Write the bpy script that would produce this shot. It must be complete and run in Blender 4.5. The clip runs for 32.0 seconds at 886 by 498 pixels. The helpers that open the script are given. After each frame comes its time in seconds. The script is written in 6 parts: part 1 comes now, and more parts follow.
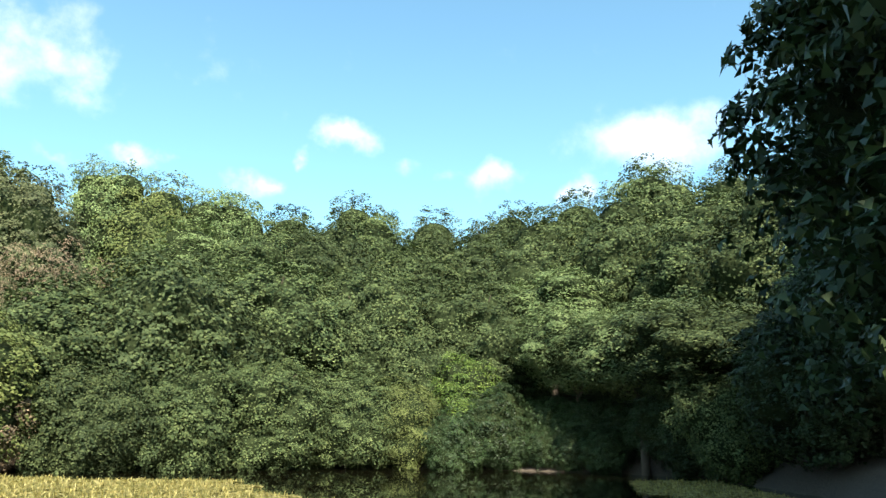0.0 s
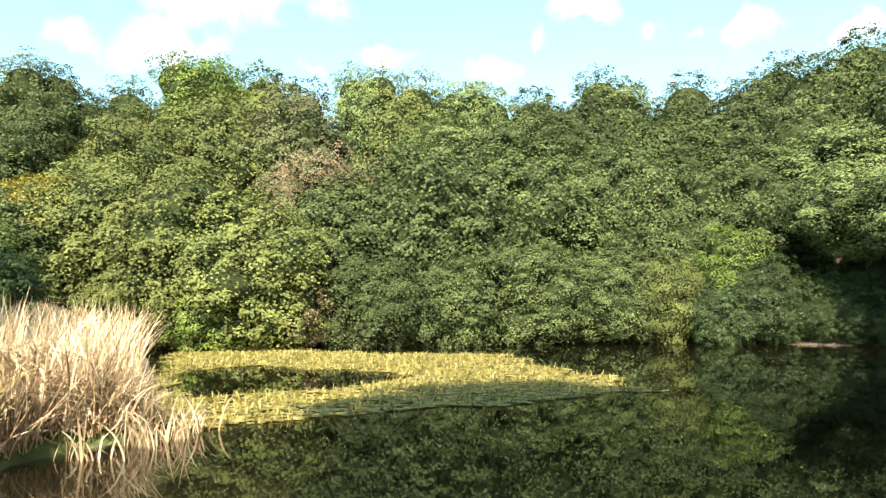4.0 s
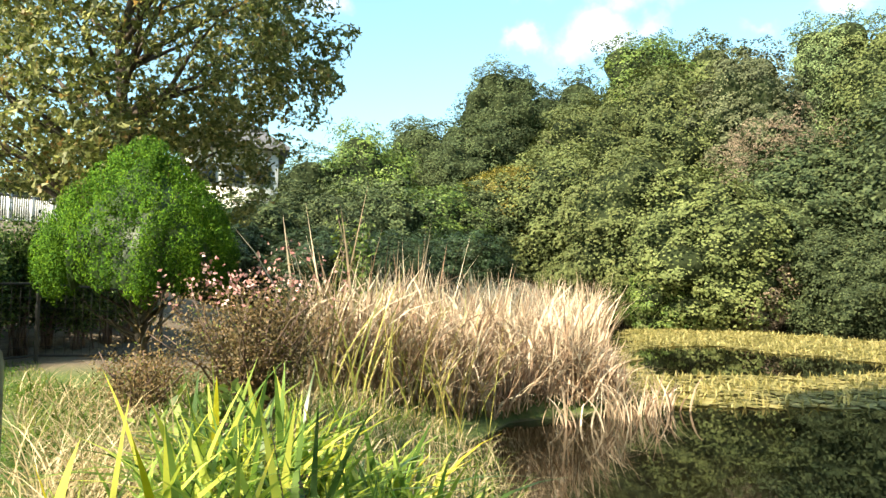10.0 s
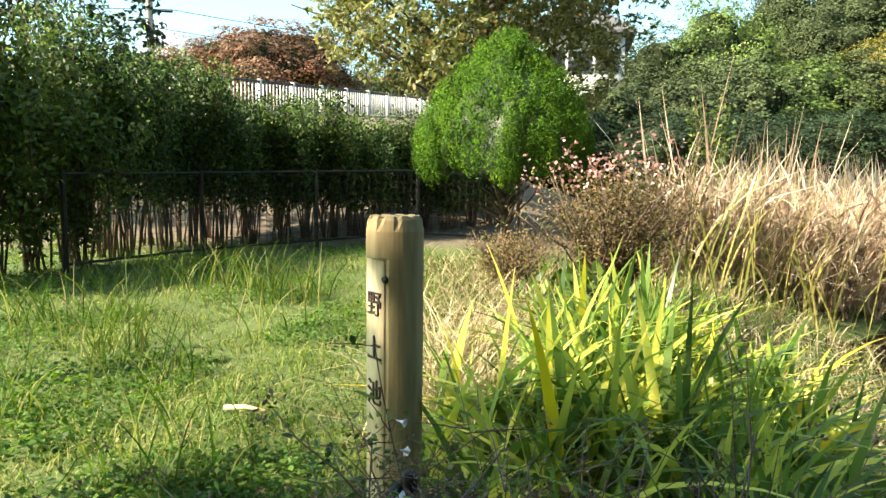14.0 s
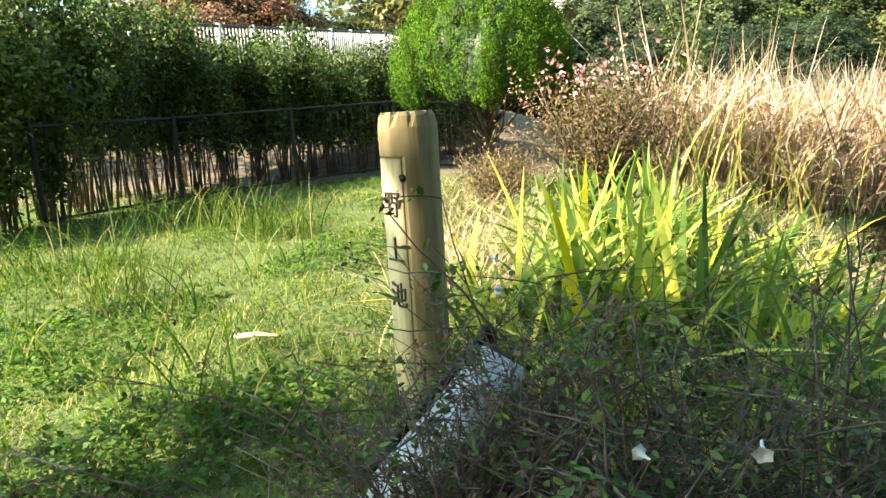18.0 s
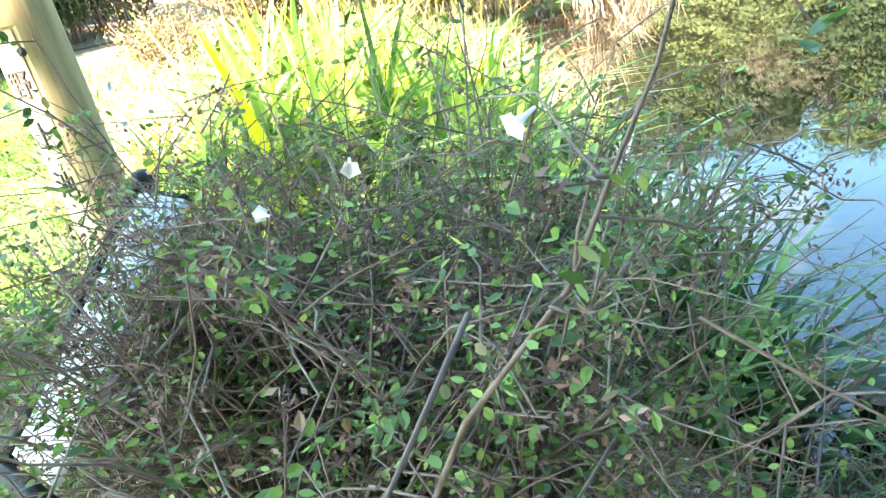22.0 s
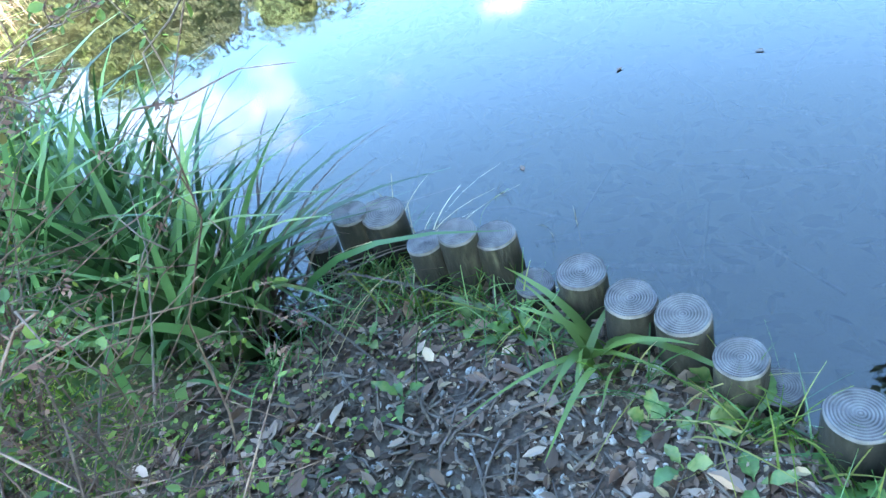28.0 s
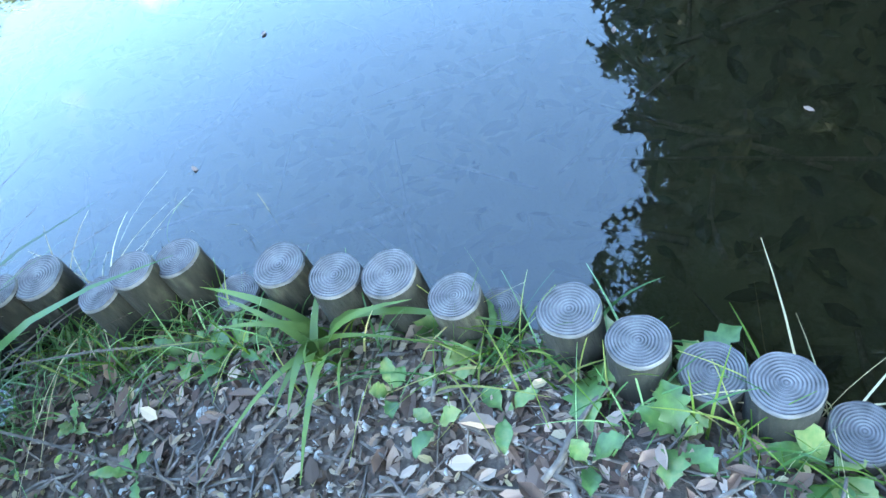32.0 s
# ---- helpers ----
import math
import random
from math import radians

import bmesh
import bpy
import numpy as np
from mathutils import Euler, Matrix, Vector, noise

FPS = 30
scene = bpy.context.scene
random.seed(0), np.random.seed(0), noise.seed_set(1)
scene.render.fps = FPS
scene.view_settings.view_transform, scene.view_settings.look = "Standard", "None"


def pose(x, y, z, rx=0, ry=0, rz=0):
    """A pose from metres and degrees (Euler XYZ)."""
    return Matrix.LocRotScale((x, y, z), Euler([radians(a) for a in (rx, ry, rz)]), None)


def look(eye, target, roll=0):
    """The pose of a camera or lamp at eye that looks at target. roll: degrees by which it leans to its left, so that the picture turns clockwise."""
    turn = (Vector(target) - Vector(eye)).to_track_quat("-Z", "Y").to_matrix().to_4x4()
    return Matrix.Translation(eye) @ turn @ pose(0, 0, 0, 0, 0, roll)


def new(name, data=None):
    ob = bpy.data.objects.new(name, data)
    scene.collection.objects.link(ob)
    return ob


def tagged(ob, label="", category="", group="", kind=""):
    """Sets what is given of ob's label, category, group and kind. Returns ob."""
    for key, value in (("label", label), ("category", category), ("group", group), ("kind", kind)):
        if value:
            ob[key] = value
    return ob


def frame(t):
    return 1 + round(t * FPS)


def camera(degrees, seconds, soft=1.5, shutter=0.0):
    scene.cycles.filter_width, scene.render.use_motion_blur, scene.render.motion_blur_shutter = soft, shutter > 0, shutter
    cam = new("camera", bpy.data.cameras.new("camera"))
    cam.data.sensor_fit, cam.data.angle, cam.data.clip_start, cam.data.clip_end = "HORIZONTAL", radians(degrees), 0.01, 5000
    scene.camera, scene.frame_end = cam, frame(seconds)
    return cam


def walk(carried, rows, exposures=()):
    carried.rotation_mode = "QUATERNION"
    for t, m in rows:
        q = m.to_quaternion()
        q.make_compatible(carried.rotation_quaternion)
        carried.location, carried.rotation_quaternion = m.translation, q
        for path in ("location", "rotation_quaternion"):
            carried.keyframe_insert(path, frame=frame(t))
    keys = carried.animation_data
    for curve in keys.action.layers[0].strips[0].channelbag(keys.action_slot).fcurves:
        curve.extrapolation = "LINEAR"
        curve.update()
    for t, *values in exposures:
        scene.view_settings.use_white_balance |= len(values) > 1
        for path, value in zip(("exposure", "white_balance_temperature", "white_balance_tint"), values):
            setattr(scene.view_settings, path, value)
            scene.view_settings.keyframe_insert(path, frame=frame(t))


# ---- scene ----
cam = camera(62.52, 32.0)
# seconds, eye, target, roll
PATH = [
    (0, (0.337, -0.073, 1.711), (0.331, 1.863, 2.213), 0.83),
    (0.5, (0.286, -0.059, 1.731), (0.149, 1.880, 2.201), 1.10),
    (1, (0.251, -0.049, 1.734), (0.018, 1.892, 2.159), 0.63),
    (1.5, (0.233, -0.044, 1.725), (-0.079, 1.896, 2.098), 0.79),
    (2, (0.224, -0.043, 1.716), (-0.140, 1.897, 2.036), 0.32),
    (2.5, (0.216, -0.043, 1.711), (-0.197, 1.894, 1.988), 0.06),
    (3, (0.209, -0.045, 1.709), (-0.281, 1.879, 1.948), -0.26),
    (3.5, (0.197, -0.046, 1.707), (-0.376, 1.859, 1.912), -0.26),
    (4, (0.161, -0.038, 1.701), (-0.511, 1.837, 1.878), -0.26),
    (4.5, (0.085, -0.022, 1.692), (-0.683, 1.818, 1.843), -0.25),
    (6.5, (-0.008, -0.010, 1.686), (-1.073, 1.678, 1.803), 0.41),
    (7, (-0.073, -0.012, 1.687), (-1.218, 1.623, 1.815), 0.44),
    (7.5, (-0.103, -0.020, 1.692), (-1.338, 1.548, 1.827), 0.29),
    (8, (-0.125, -0.024, 1.695), (-1.455, 1.463, 1.833), 0.62),
    (8.5, (-0.152, -0.025, 1.695), (-1.580, 1.370, 1.824), 0.16),
    (9, (-0.179, -0.024, 1.695), (-1.715, 1.252, 1.806), 0.18),
    (9.5, (-0.203, -0.024, 1.696), (-1.804, 1.169, 1.804), 0.24),
    (10, (-0.226, -0.023, 1.697), (-1.835, 1.160, 1.810), 0.66),
    (10.5, (-0.222, -0.043, 1.693), (-1.881, 1.070, 1.795), 0.64),
    (11, (-0.249, -0.040, 1.691), (-1.978, 0.962, 1.766), 0.10),
    (11.5, (-0.260, -0.051, 1.691), (-2.063, 0.811, 1.742), 0.06),
    (12, (-0.259, -0.069, 1.692), (-2.118, 0.670, 1.716), 0.42),
    (12.5, (-0.258, -0.087, 1.689), (-2.160, 0.531, 1.686), 0.62),
    (13, (-0.257, -0.103, 1.677), (-2.190, 0.407, 1.628), 0.54),
    (13.5, (-0.248, -0.120, 1.666), (-2.200, 0.299, 1.546), 0.93),
    (14, (-0.256, -0.133, 1.655), (-2.216, 0.215, 1.455), 0.60),
    (14.5, (-0.254, -0.158, 1.645), (-2.212, 0.142, 1.374), 1.55),
    (16.5, (-0.315, -0.246, 1.552), (-2.272, 0.044, 1.257), -0.12),
    (17, (-0.305, -0.252, 1.547), (-2.250, 0.090, 1.231), -1.16),
    (17.5, (-0.309, -0.257, 1.539), (-2.245, 0.114, 1.202), -2.57),
    (18, (-0.316, -0.253, 1.525), (-2.240, 0.150, 1.160), -3.63),
    (18.5, (-0.304, -0.250, 1.511), (-2.212, 0.195, 1.108), -4.45),
    (19, (-0.310, -0.238, 1.496), (-2.188, 0.274, 1.037), -5.51),
    (19.5, (-0.291, -0.231, 1.490), (-2.116, 0.405, 0.975), -7.58),
    (20, (-0.285, -0.212, 1.487), (-2.047, 0.524, 0.891), -10.01),
    (20.5, (-0.277, -0.207, 1.485), (-1.979, 0.609, 0.824), -9.92),
    (21, (-0.273, -0.198, 1.480), (-1.923, 0.665, 0.751), -11.56),
    (21.5, (-0.271, -0.200, 1.471), (-1.866, 0.715, 0.686), -12.45),
    (22, (-0.277, -0.195, 1.454), (-1.815, 0.776, 0.622), -13.16),
    (22.5, (-0.273, -0.183, 1.441), (-1.751, 0.827, 0.549), -13.32),
    (23, (-0.262, -0.165, 1.436), (-1.657, 0.896, 0.473), -13.46),
    (23.5, (-0.252, -0.150, 1.434), (-1.550, 0.982, 0.418), -12.82),
    (24, (-0.240, -0.131, 1.432), (-1.448, 1.077, 0.392), -12.94),
    (24.5, (-0.231, -0.118, 1.428), (-1.341, 1.171, 0.376), -12.33),
    (25, (-0.209, -0.112, 1.424), (-1.220, 1.243, 0.356), -13.07),
    (25.5, (-0.201, -0.099, 1.417), (-1.107, 1.302, 0.314), -13.41),
    (26, (-0.197, -0.092, 1.409), (-0.993, 1.339, 0.259), -13.89),
    (26.5, (-0.187, -0.083, 1.400), (-0.886, 1.358, 0.203), -13.87),
    (28.5, (-0.078, -0.007, 1.347), (-0.519, 1.431, 0.029), -18.35),
    (29, (-0.061, 0.010, 1.335), (-0.417, 1.444, -0.013), -19.19),
    (29.5, (-0.048, 0.029, 1.328), (-0.312, 1.451, -0.053), -19.09),
    (30, (-0.039, 0.044, 1.318), (-0.217, 1.451, -0.093), -18.88),
    (30.5, (-0.034, 0.057, 1.312), (-0.133, 1.441, -0.128), -17.83),
    (31, (-0.019, 0.065, 1.304), (-0.058, 1.425, -0.162), -18.15),
    (31.5, (-0.002, 0.078, 1.295), (0.013, 1.408, -0.199), -19.27),
    (32, (0.033, 0.092, 1.271), (0.121, 1.398, -0.241), -21.02),
]
EXPOSURES = [(0.0, 1.4, 6250, 10), (2.0, 1.58, 6750, 11), (4.0, 1.92, 7100, 11), (7.0, 1.82, 6950, 11), (9.0, 1.75, 6800, 12), (11.0, 1.65, 6750, 15), (13.0, 1.65, 6750, 16), (14.0, 1.85, 6750, 15), (17.0, 2.15, 6800, 15), (19.0, 2.3, 6800, 15), (21.0, 3.4, 6450, 18), (23.0, 4.65, 6000, 18), (24.0, 4.7, 5850, 16), (26.0, 4.5, 5650, 21), (29.0, 4.65, 5650, 26), (32.0, 4.9, 5800, 27)]
walk(cam, [(t, look(eye, target, roll)) for t, eye, target, roll in PATH], EXPOSURES)

# ---- world and sun ----
SUN_AZ, SUN_EL = 190.0, 40.0          # azimuth to the left of +y, elevation
world = bpy.data.worlds.new("sky")
scene.world = world
world.use_nodes = True
wn, wl = world.node_tree.nodes, world.node_tree.links
wn.clear()
sky = wn.new("ShaderNodeTexSky")
sky.sky_type, sky.sun_disc = "NISHITA", False
sky.sun_elevation, sky.sun_rotation = radians(SUN_EL), radians(-SUN_AZ)
sky.air_density, sky.dust_density, sky.ozone_density = 1.0, 1.6, 0.6
wcoord = wn.new("ShaderNodeTexCoord")
# fair-weather clouds: azimuth, elevation, half width, half height in degrees
CLOUDS = [(36.5, 24.0, 10.2, 2.7), (41.2, 18.9, 4.0, 1.8), (7.2, 22.7, 2.4, 1.1), (3.2, 20.9, 2.8, 1.3), (12.0, 21.0, 1.4, 1.0), (-4.1, 20.0, 3.6, 1.3), (-16.2, 22.6, 8.4, 2.6), (-11.6, 18.9, 1.6, 1.0), (15.9, 18.7, 1.9, 1.2), (23.4, 19.9, 2.1, 0.9), (29.8, 19.0, 2.1, 1.0), (41.6, 19.2, 3.8, 1.9), (62.2, 21.5, 2.7, 1.2), (47.3, 19.6, 1.8, 1.3), (100.3, 8.8, 3.6, 1.8), (31.2, 25.7, 5.3, 3.1)]
wnoise = wn.new("ShaderNodeTexNoise")
wnoise.inputs["Scale"].default_value, wnoise.inputs["Detail"].default_value, wnoise.inputs["Roughness"].default_value = 12.0, 7.0, 0.58
wl.new(wcoord.outputs["Generated"], wnoise.inputs["Vector"])
wwarp, woff, wadd = wn.new("ShaderNodeTexNoise"), wn.new("ShaderNodeVectorMath"), wn.new("ShaderNodeVectorMath")
wwarp.inputs["Scale"].default_value, wwarp.inputs["Detail"].default_value = 14.0, 5.0
woff.operation, woff.inputs[1].default_value, woff.inputs[2].default_value = "MULTIPLY_ADD", (0.16, 0.16, 0.07), (-0.08, -0.08, -0.035)
wl.new(wcoord.outputs["Generated"], wwarp.inputs["Vector"])
wl.new(wwarp.outputs["Color"], woff.inputs[0])
wl.new(wcoord.outputs["Generated"], wadd.inputs[0])
wl.new(woff.outputs[0], wadd.inputs[1])
cover = None
for az, el, half, tall in CLOUDS:
    a_, e_ = radians(az), radians(el)
    sub, mul, size, near = wn.new("ShaderNodeVectorMath"), wn.new("ShaderNodeVectorMath"), wn.new("ShaderNodeVectorMath"), wn.new("ShaderNodeMapRange")
    sub.operation, mul.operation, size.operation = "SUBTRACT", "MULTIPLY", "LENGTH"
    sub.inputs[1].default_value = (-math.sin(a_) * math.cos(e_), math.cos(a_) * math.cos(e_), math.sin(e_))
    wide, high = 1 / radians(half), 1 / radians(tall)
    mul.inputs[1].default_value = (wide, wide, high)
    wl.new(wadd.outputs[0], sub.inputs[0])
    wl.new(sub.outputs[0], mul.inputs[0])
    wl.new(mul.outputs[0], size.inputs[0])
    near.inputs["From Min"].default_value, near.inputs["From Max"].default_value = 1.5, 0.0
    wl.new(size.outputs["Value"], near.inputs["Value"])
    if cover is None:
        cover = near.outputs["Result"]
    else:
        most = wn.new("ShaderNodeMath")
        most.operation = "MAXIMUM"
        wl.new(cover, most.inputs[0])
        wl.new(near.outputs["Result"], most.inputs[1])
        cover = most.outputs[0]
ragged, soft_edge = wn.new("ShaderNodeMath"), wn.new("ShaderNodeMapRange")
ragged.operation, ragged.inputs[1].default_value, ragged.inputs[2].default_value = "MULTIPLY_ADD", 1.8, -0.9
soft_edge.interpolation_type = "SMOOTHSTEP"
soft_edge.inputs["From Min"].default_value, soft_edge.inputs["From Max"].default_value, soft_edge.inputs["To Max"].default_value = 0.25, 1.3, 0.72
wl.new(wnoise.outputs["Fac"], ragged.inputs[0])
both = wn.new("ShaderNodeMath")
both.operation = "ADD"
wl.new(ragged.outputs[0], both.inputs[0])
wl.new(cover, both.inputs[1])
wl.new(both.outputs[0], soft_edge.inputs["Value"])
wmix = wn.new("ShaderNodeMix")
wmix.data_type = "RGBA"
wmix.inputs["B"].default_value = (6.0, 6.0, 6.0, 1)
wl.new(soft_edge.outputs["Result"], wmix.inputs["Factor"])
wbg = wn.new("ShaderNodeBackground")
wbg.inputs["Strength"].default_value = 0.122
wout = wn.new("ShaderNodeOutputWorld")
wtint = wn.new("ShaderNodeMix")
wtint.data_type, wtint.blend_type = "RGBA", "MULTIPLY"
wtint.inputs["Factor"].default_value, wtint.inputs["B"].default_value = 1.0, (0.84, 1.12, 1.0, 1)
wl.new(sky.outputs["Color"], wtint.inputs["A"])
wl.new(wtint.outputs["Result"], wmix.inputs["A"])
wl.new(wmix.outputs["Result"], wbg.inputs["Color"])
wl.new(wbg.outputs["Background"], wout.inputs["Surface"])

sun = new("sun", bpy.data.lights.new("sun", "SUN"))
sun.data.energy, sun.data.angle, sun.data.color = 5.0, radians(0.6), (1.0, 0.90, 0.72)
sa, se = radians(SUN_AZ), radians(SUN_EL)
sun.matrix_world = look((0, 0, 50), Vector((0, 0, 50)) - Vector((-math.sin(sa) * math.cos(se), math.cos(sa) * math.cos(se), math.sin(se))))


# ---- materials ----
def nodes_of(name):
    m = bpy.data.materials.new(name)
    m.use_nodes = True
    return m, m.node_tree.nodes, m.node_tree.links, m.node_tree.nodes["Principled BSDF"]


def ramp_node(n, stops):
    r = n.new("ShaderNodeValToRGB")
    while len(r.color_ramp.elements) < len(stops):
        r.color_ramp.elements.new(0.5)
    for e, (p, c) in zip(r.color_ramp.elements, stops):
        e.position, e.color = p, (*c, 1)
    return r


def surface(name, stops, scale=6.0, rough=0.8, bump=0.4, fine=60.0, stretch=(1, 1, 1), metal=0.0, distance=0.01, object_random=0.0):
    """Two scales of noise drive the colour through a ramp and the relief."""
    m, n, l, b = nodes_of(name)
    co, mp = n.new("ShaderNodeTexCoord"), n.new("ShaderNodeMapping")
    mp.inputs["Scale"].default_value = stretch
    big, small, mix = n.new("ShaderNodeTexNoise"), n.new("ShaderNodeTexNoise"), n.new("ShaderNodeMix")
    big.inputs["Scale"].default_value, big.inputs["Detail"].default_value = scale, 6
    small.inputs["Scale"].default_value, small.inputs["Detail"].default_value = fine, 8
    mix.inputs["Factor"].default_value = 0.45
    l.new(co.outputs["Object"], mp.inputs["Vector"])
    for t in (big, small):
        l.new(mp.outputs["Vector"], t.inputs["Vector"])
    l.new(big.outputs["Fac"], mix.inputs["A"])
    l.new(small.outputs["Fac"], mix.inputs["B"])
    fac = mix.outputs["Result"]
    if object_random:
        info, add = n.new("ShaderNodeObjectInfo"), n.new("ShaderNodeMath")
        mul = n.new("ShaderNodeMath")
        mul.operation, mul.inputs[1].default_value = "MULTIPLY_ADD", object_random
        mul.inputs[2].default_value = -object_random / 2
        l.new(info.outputs["Random"], mul.inputs[0])
        l.new(mul.outputs[0], add.inputs[0])
        l.new(fac, add.inputs[1])
        fac = add.outputs[0]
    r = ramp_node(n, stops)
    l.new(fac, r.inputs["Fac"])
    l.new(r.outputs["Color"], b.inputs["Base Color"])
    bm = n.new("ShaderNodeBump")
    bm.inputs["Strength"].default_value, bm.inputs["Distance"].default_value = bump, distance
    l.new(fac, bm.inputs["Height"])
    l.new(bm.outputs["Normal"], b.inputs["Normal"])
    b.inputs["Roughness"].default_value, b.inputs["Metallic"].default_value = rough, metal
    return m


def leafy(name, dark, mid, light, glow=0.2, rough=0.5, odd=None, object_random=0.45, patch=2.2, by_object=False):
    """Leaves: each one's colour by its island, whole plants varied a little, light passing through."""
    m, n, l, b = nodes_of(name)
    geo, info = n.new("ShaderNodeNewGeometry"), n.new("ShaderNodeObjectInfo")
    stops = [(0.0, dark), (0.5, mid), (0.93 if odd else 1.0, light)] + ([(0.985, odd)] if odd else [])
    r = ramp_node(n, stops)
    l.new(info.outputs["Random"] if by_object else geo.outputs["Random Per Island"], r.inputs["Fac"])
    hsv, ma = n.new("ShaderNodeHueSaturation"), n.new("ShaderNodeMath")
    ma.operation, ma.inputs[1].default_value, ma.inputs[2].default_value = "MULTIPLY_ADD", object_random, 1 - object_random / 2
    l.new(info.outputs["Random"], ma.inputs[0])
    co, nz, pm = n.new("ShaderNodeTexCoord"), n.new("ShaderNodeTexNoise"), n.new("ShaderNodeMapRange")
    nz.inputs["Scale"].default_value, nz.inputs["Detail"].default_value = patch, 3
    l.new(co.outputs["Object"], nz.inputs["Vector"])
    l.new(nz.outputs["Fac"], pm.inputs["Value"])
    pm.inputs["From Min"].default_value, pm.inputs["From Max"].default_value = 0.3, 0.7
    pm.inputs["To Min"].default_value, pm.inputs["To Max"].default_value = 0.68, 1.32
    mu, hu = n.new("ShaderNodeMath"), n.new("ShaderNodeMapRange")
    mu.operation = "MULTIPLY"
    l.new(ma.outputs[0], mu.inputs[0])
    l.new(pm.outputs["Result"], mu.inputs[1])
    l.new(mu.outputs[0], hsv.inputs["Value"])
    l.new(nz.outputs["Fac"], hu.inputs["Value"])
    hu.inputs["From Min"].default_value, hu.inputs["From Max"].default_value = 0.3, 0.7
    hu.inputs["To Min"].default_value, hu.inputs["To Max"].default_value = 0.508, 0.487
    l.new(hu.outputs["Result"], hsv.inputs["Hue"])
    l.new(r.outputs["Color"], hsv.inputs["Color"])
    b.inputs["Roughness"].default_value = rough
    b.inputs["Specular IOR Level"].default_value = 0.28
    tr, mx = n.new("ShaderNodeBsdfTranslucent"), n.new("ShaderNodeMixShader")
    bright = n.new("ShaderNodeHueSaturation")
    bright.inputs["Value"].default_value, bright.inputs["Saturation"].default_value = 1.5, 1.1
    l.new(hsv.outputs["Color"], b.inputs["Base Color"])
    l.new(hsv.outputs["Color"], bright.inputs["Color"])
    l.new(bright.outputs["Color"], tr.inputs["Color"])
    mx.inputs["Fac"].default_value = glow
    l.new(b.outputs["BSDF"], mx.inputs[1])
    l.new(tr.outputs["BSDF"], mx.inputs[2])
    l.new(mx.outputs["Shader"], n["Material Output"].inputs["Surface"])
    return m


LEAF = {
    "oakgreen": leafy("leaves_evergreen", (0.026, 0.042, 0.015), (0.048, 0.070, 0.024), (0.095, 0.120, 0.044), glow=0.1, rough=0.8),
    "olive": leafy("leaves_olive", (0.066, 0.086, 0.024), (0.100, 0.124, 0.036), (0.138, 0.158, 0.054), glow=0.12, rough=0.8),
    "bright": leafy("leaves_bright", (0.045, 0.085, 0.016), (0.095, 0.155, 0.030), (0.20, 0.27, 0.06)),
    "pale": leafy("leaves_pale", (0.050, 0.078, 0.028), (0.100, 0.140, 0.052), (0.17, 0.21, 0.09), glow=0.12, rough=0.8),
    "greyolive": leafy("leaves_grey_olive", (0.044, 0.054, 0.024), (0.082, 0.094, 0.044), (0.125, 0.135, 0.066), glow=0.1, rough=0.8),
    "yellowing": leafy("leaves_yellowing", (0.10, 0.11, 0.022), (0.19, 0.17, 0.032), (0.34, 0.27, 0.05)),
    "rust": leafy("leaves_rust", (0.09, 0.045, 0.024), (0.17, 0.085, 0.042), (0.26, 0.14, 0.07)),
    "oak": leafy("leaves_oak", (0.055, 0.074, 0.020), (0.135, 0.155, 0.048), (0.32, 0.32, 0.13), glow=0.45, odd=(0.28, 0.19, 0.07)),
    # darker leaves; on the dim banks their shade is put into this colour
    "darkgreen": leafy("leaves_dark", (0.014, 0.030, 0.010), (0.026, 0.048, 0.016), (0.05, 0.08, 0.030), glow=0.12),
    "twig": leafy("twigs_reddish_brown", (0.10, 0.072, 0.045), (0.17, 0.125, 0.080), (0.26, 0.20, 0.13), glow=0.05),
}
BARK = surface("bark", [(0.3, (0.035, 0.026, 0.019)), (0.55, (0.085, 0.065, 0.048)), (0.75, (0.15, 0.12, 0.09))], 3, 0.9, 0.8, 24, (1, 1, 0.25), distance=0.03)
TOPIARY = leafy("leaves_topiary", (0.014, 0.052, 0.002), (0.038, 0.104, 0.003), (0.092, 0.185, 0.006), glow=0.12, rough=0.9, patch=4.0)
IRIS = leafy("iris_blades", (0.050, 0.110, 0.026), (0.19, 0.30, 0.060), (0.56, 0.56, 0.11), glow=0.4, rough=0.3, odd=(0.60, 0.50, 0.06), object_random=0.3, by_object=True)
SEDGE = leafy("sedge_blades", (0.016, 0.050, 0.014), (0.044, 0.104, 0.030), (0.12, 0.21, 0.08), glow=0.25, rough=0.3, by_object=True)
SEDGETUFT = leafy("fine_sedge_blades", (0.026, 0.075, 0.020), (0.062, 0.140, 0.042), (0.17, 0.27, 0.11), glow=0.3, rough=0.3)
CLOVER = leafy("clover_leaves", (0.034, 0.100, 0.012), (0.072, 0.170, 0.020), (0.14, 0.25, 0.035), glow=0.4, rough=0.6)
REED = leafy("dry_reeds", (0.17, 0.11, 0.065), (0.48, 0.37, 0.25), (0.74, 0.65, 0.48), glow=0.3, rough=0.7)
REEDGREEN = leafy("green_reeds", (0.10, 0.14, 0.03), (0.24, 0.25, 0.06), (0.45, 0.38, 0.12), glow=0.3, rough=0.6)
LAWN = leafy("lawn_blades", (0.024, 0.066, 0.008), (0.088, 0.150, 0.020), (0.23, 0.24, 0.07), glow=0.4, rough=0.6, odd=(0.30, 0.26, 0.12), patch=1.3)
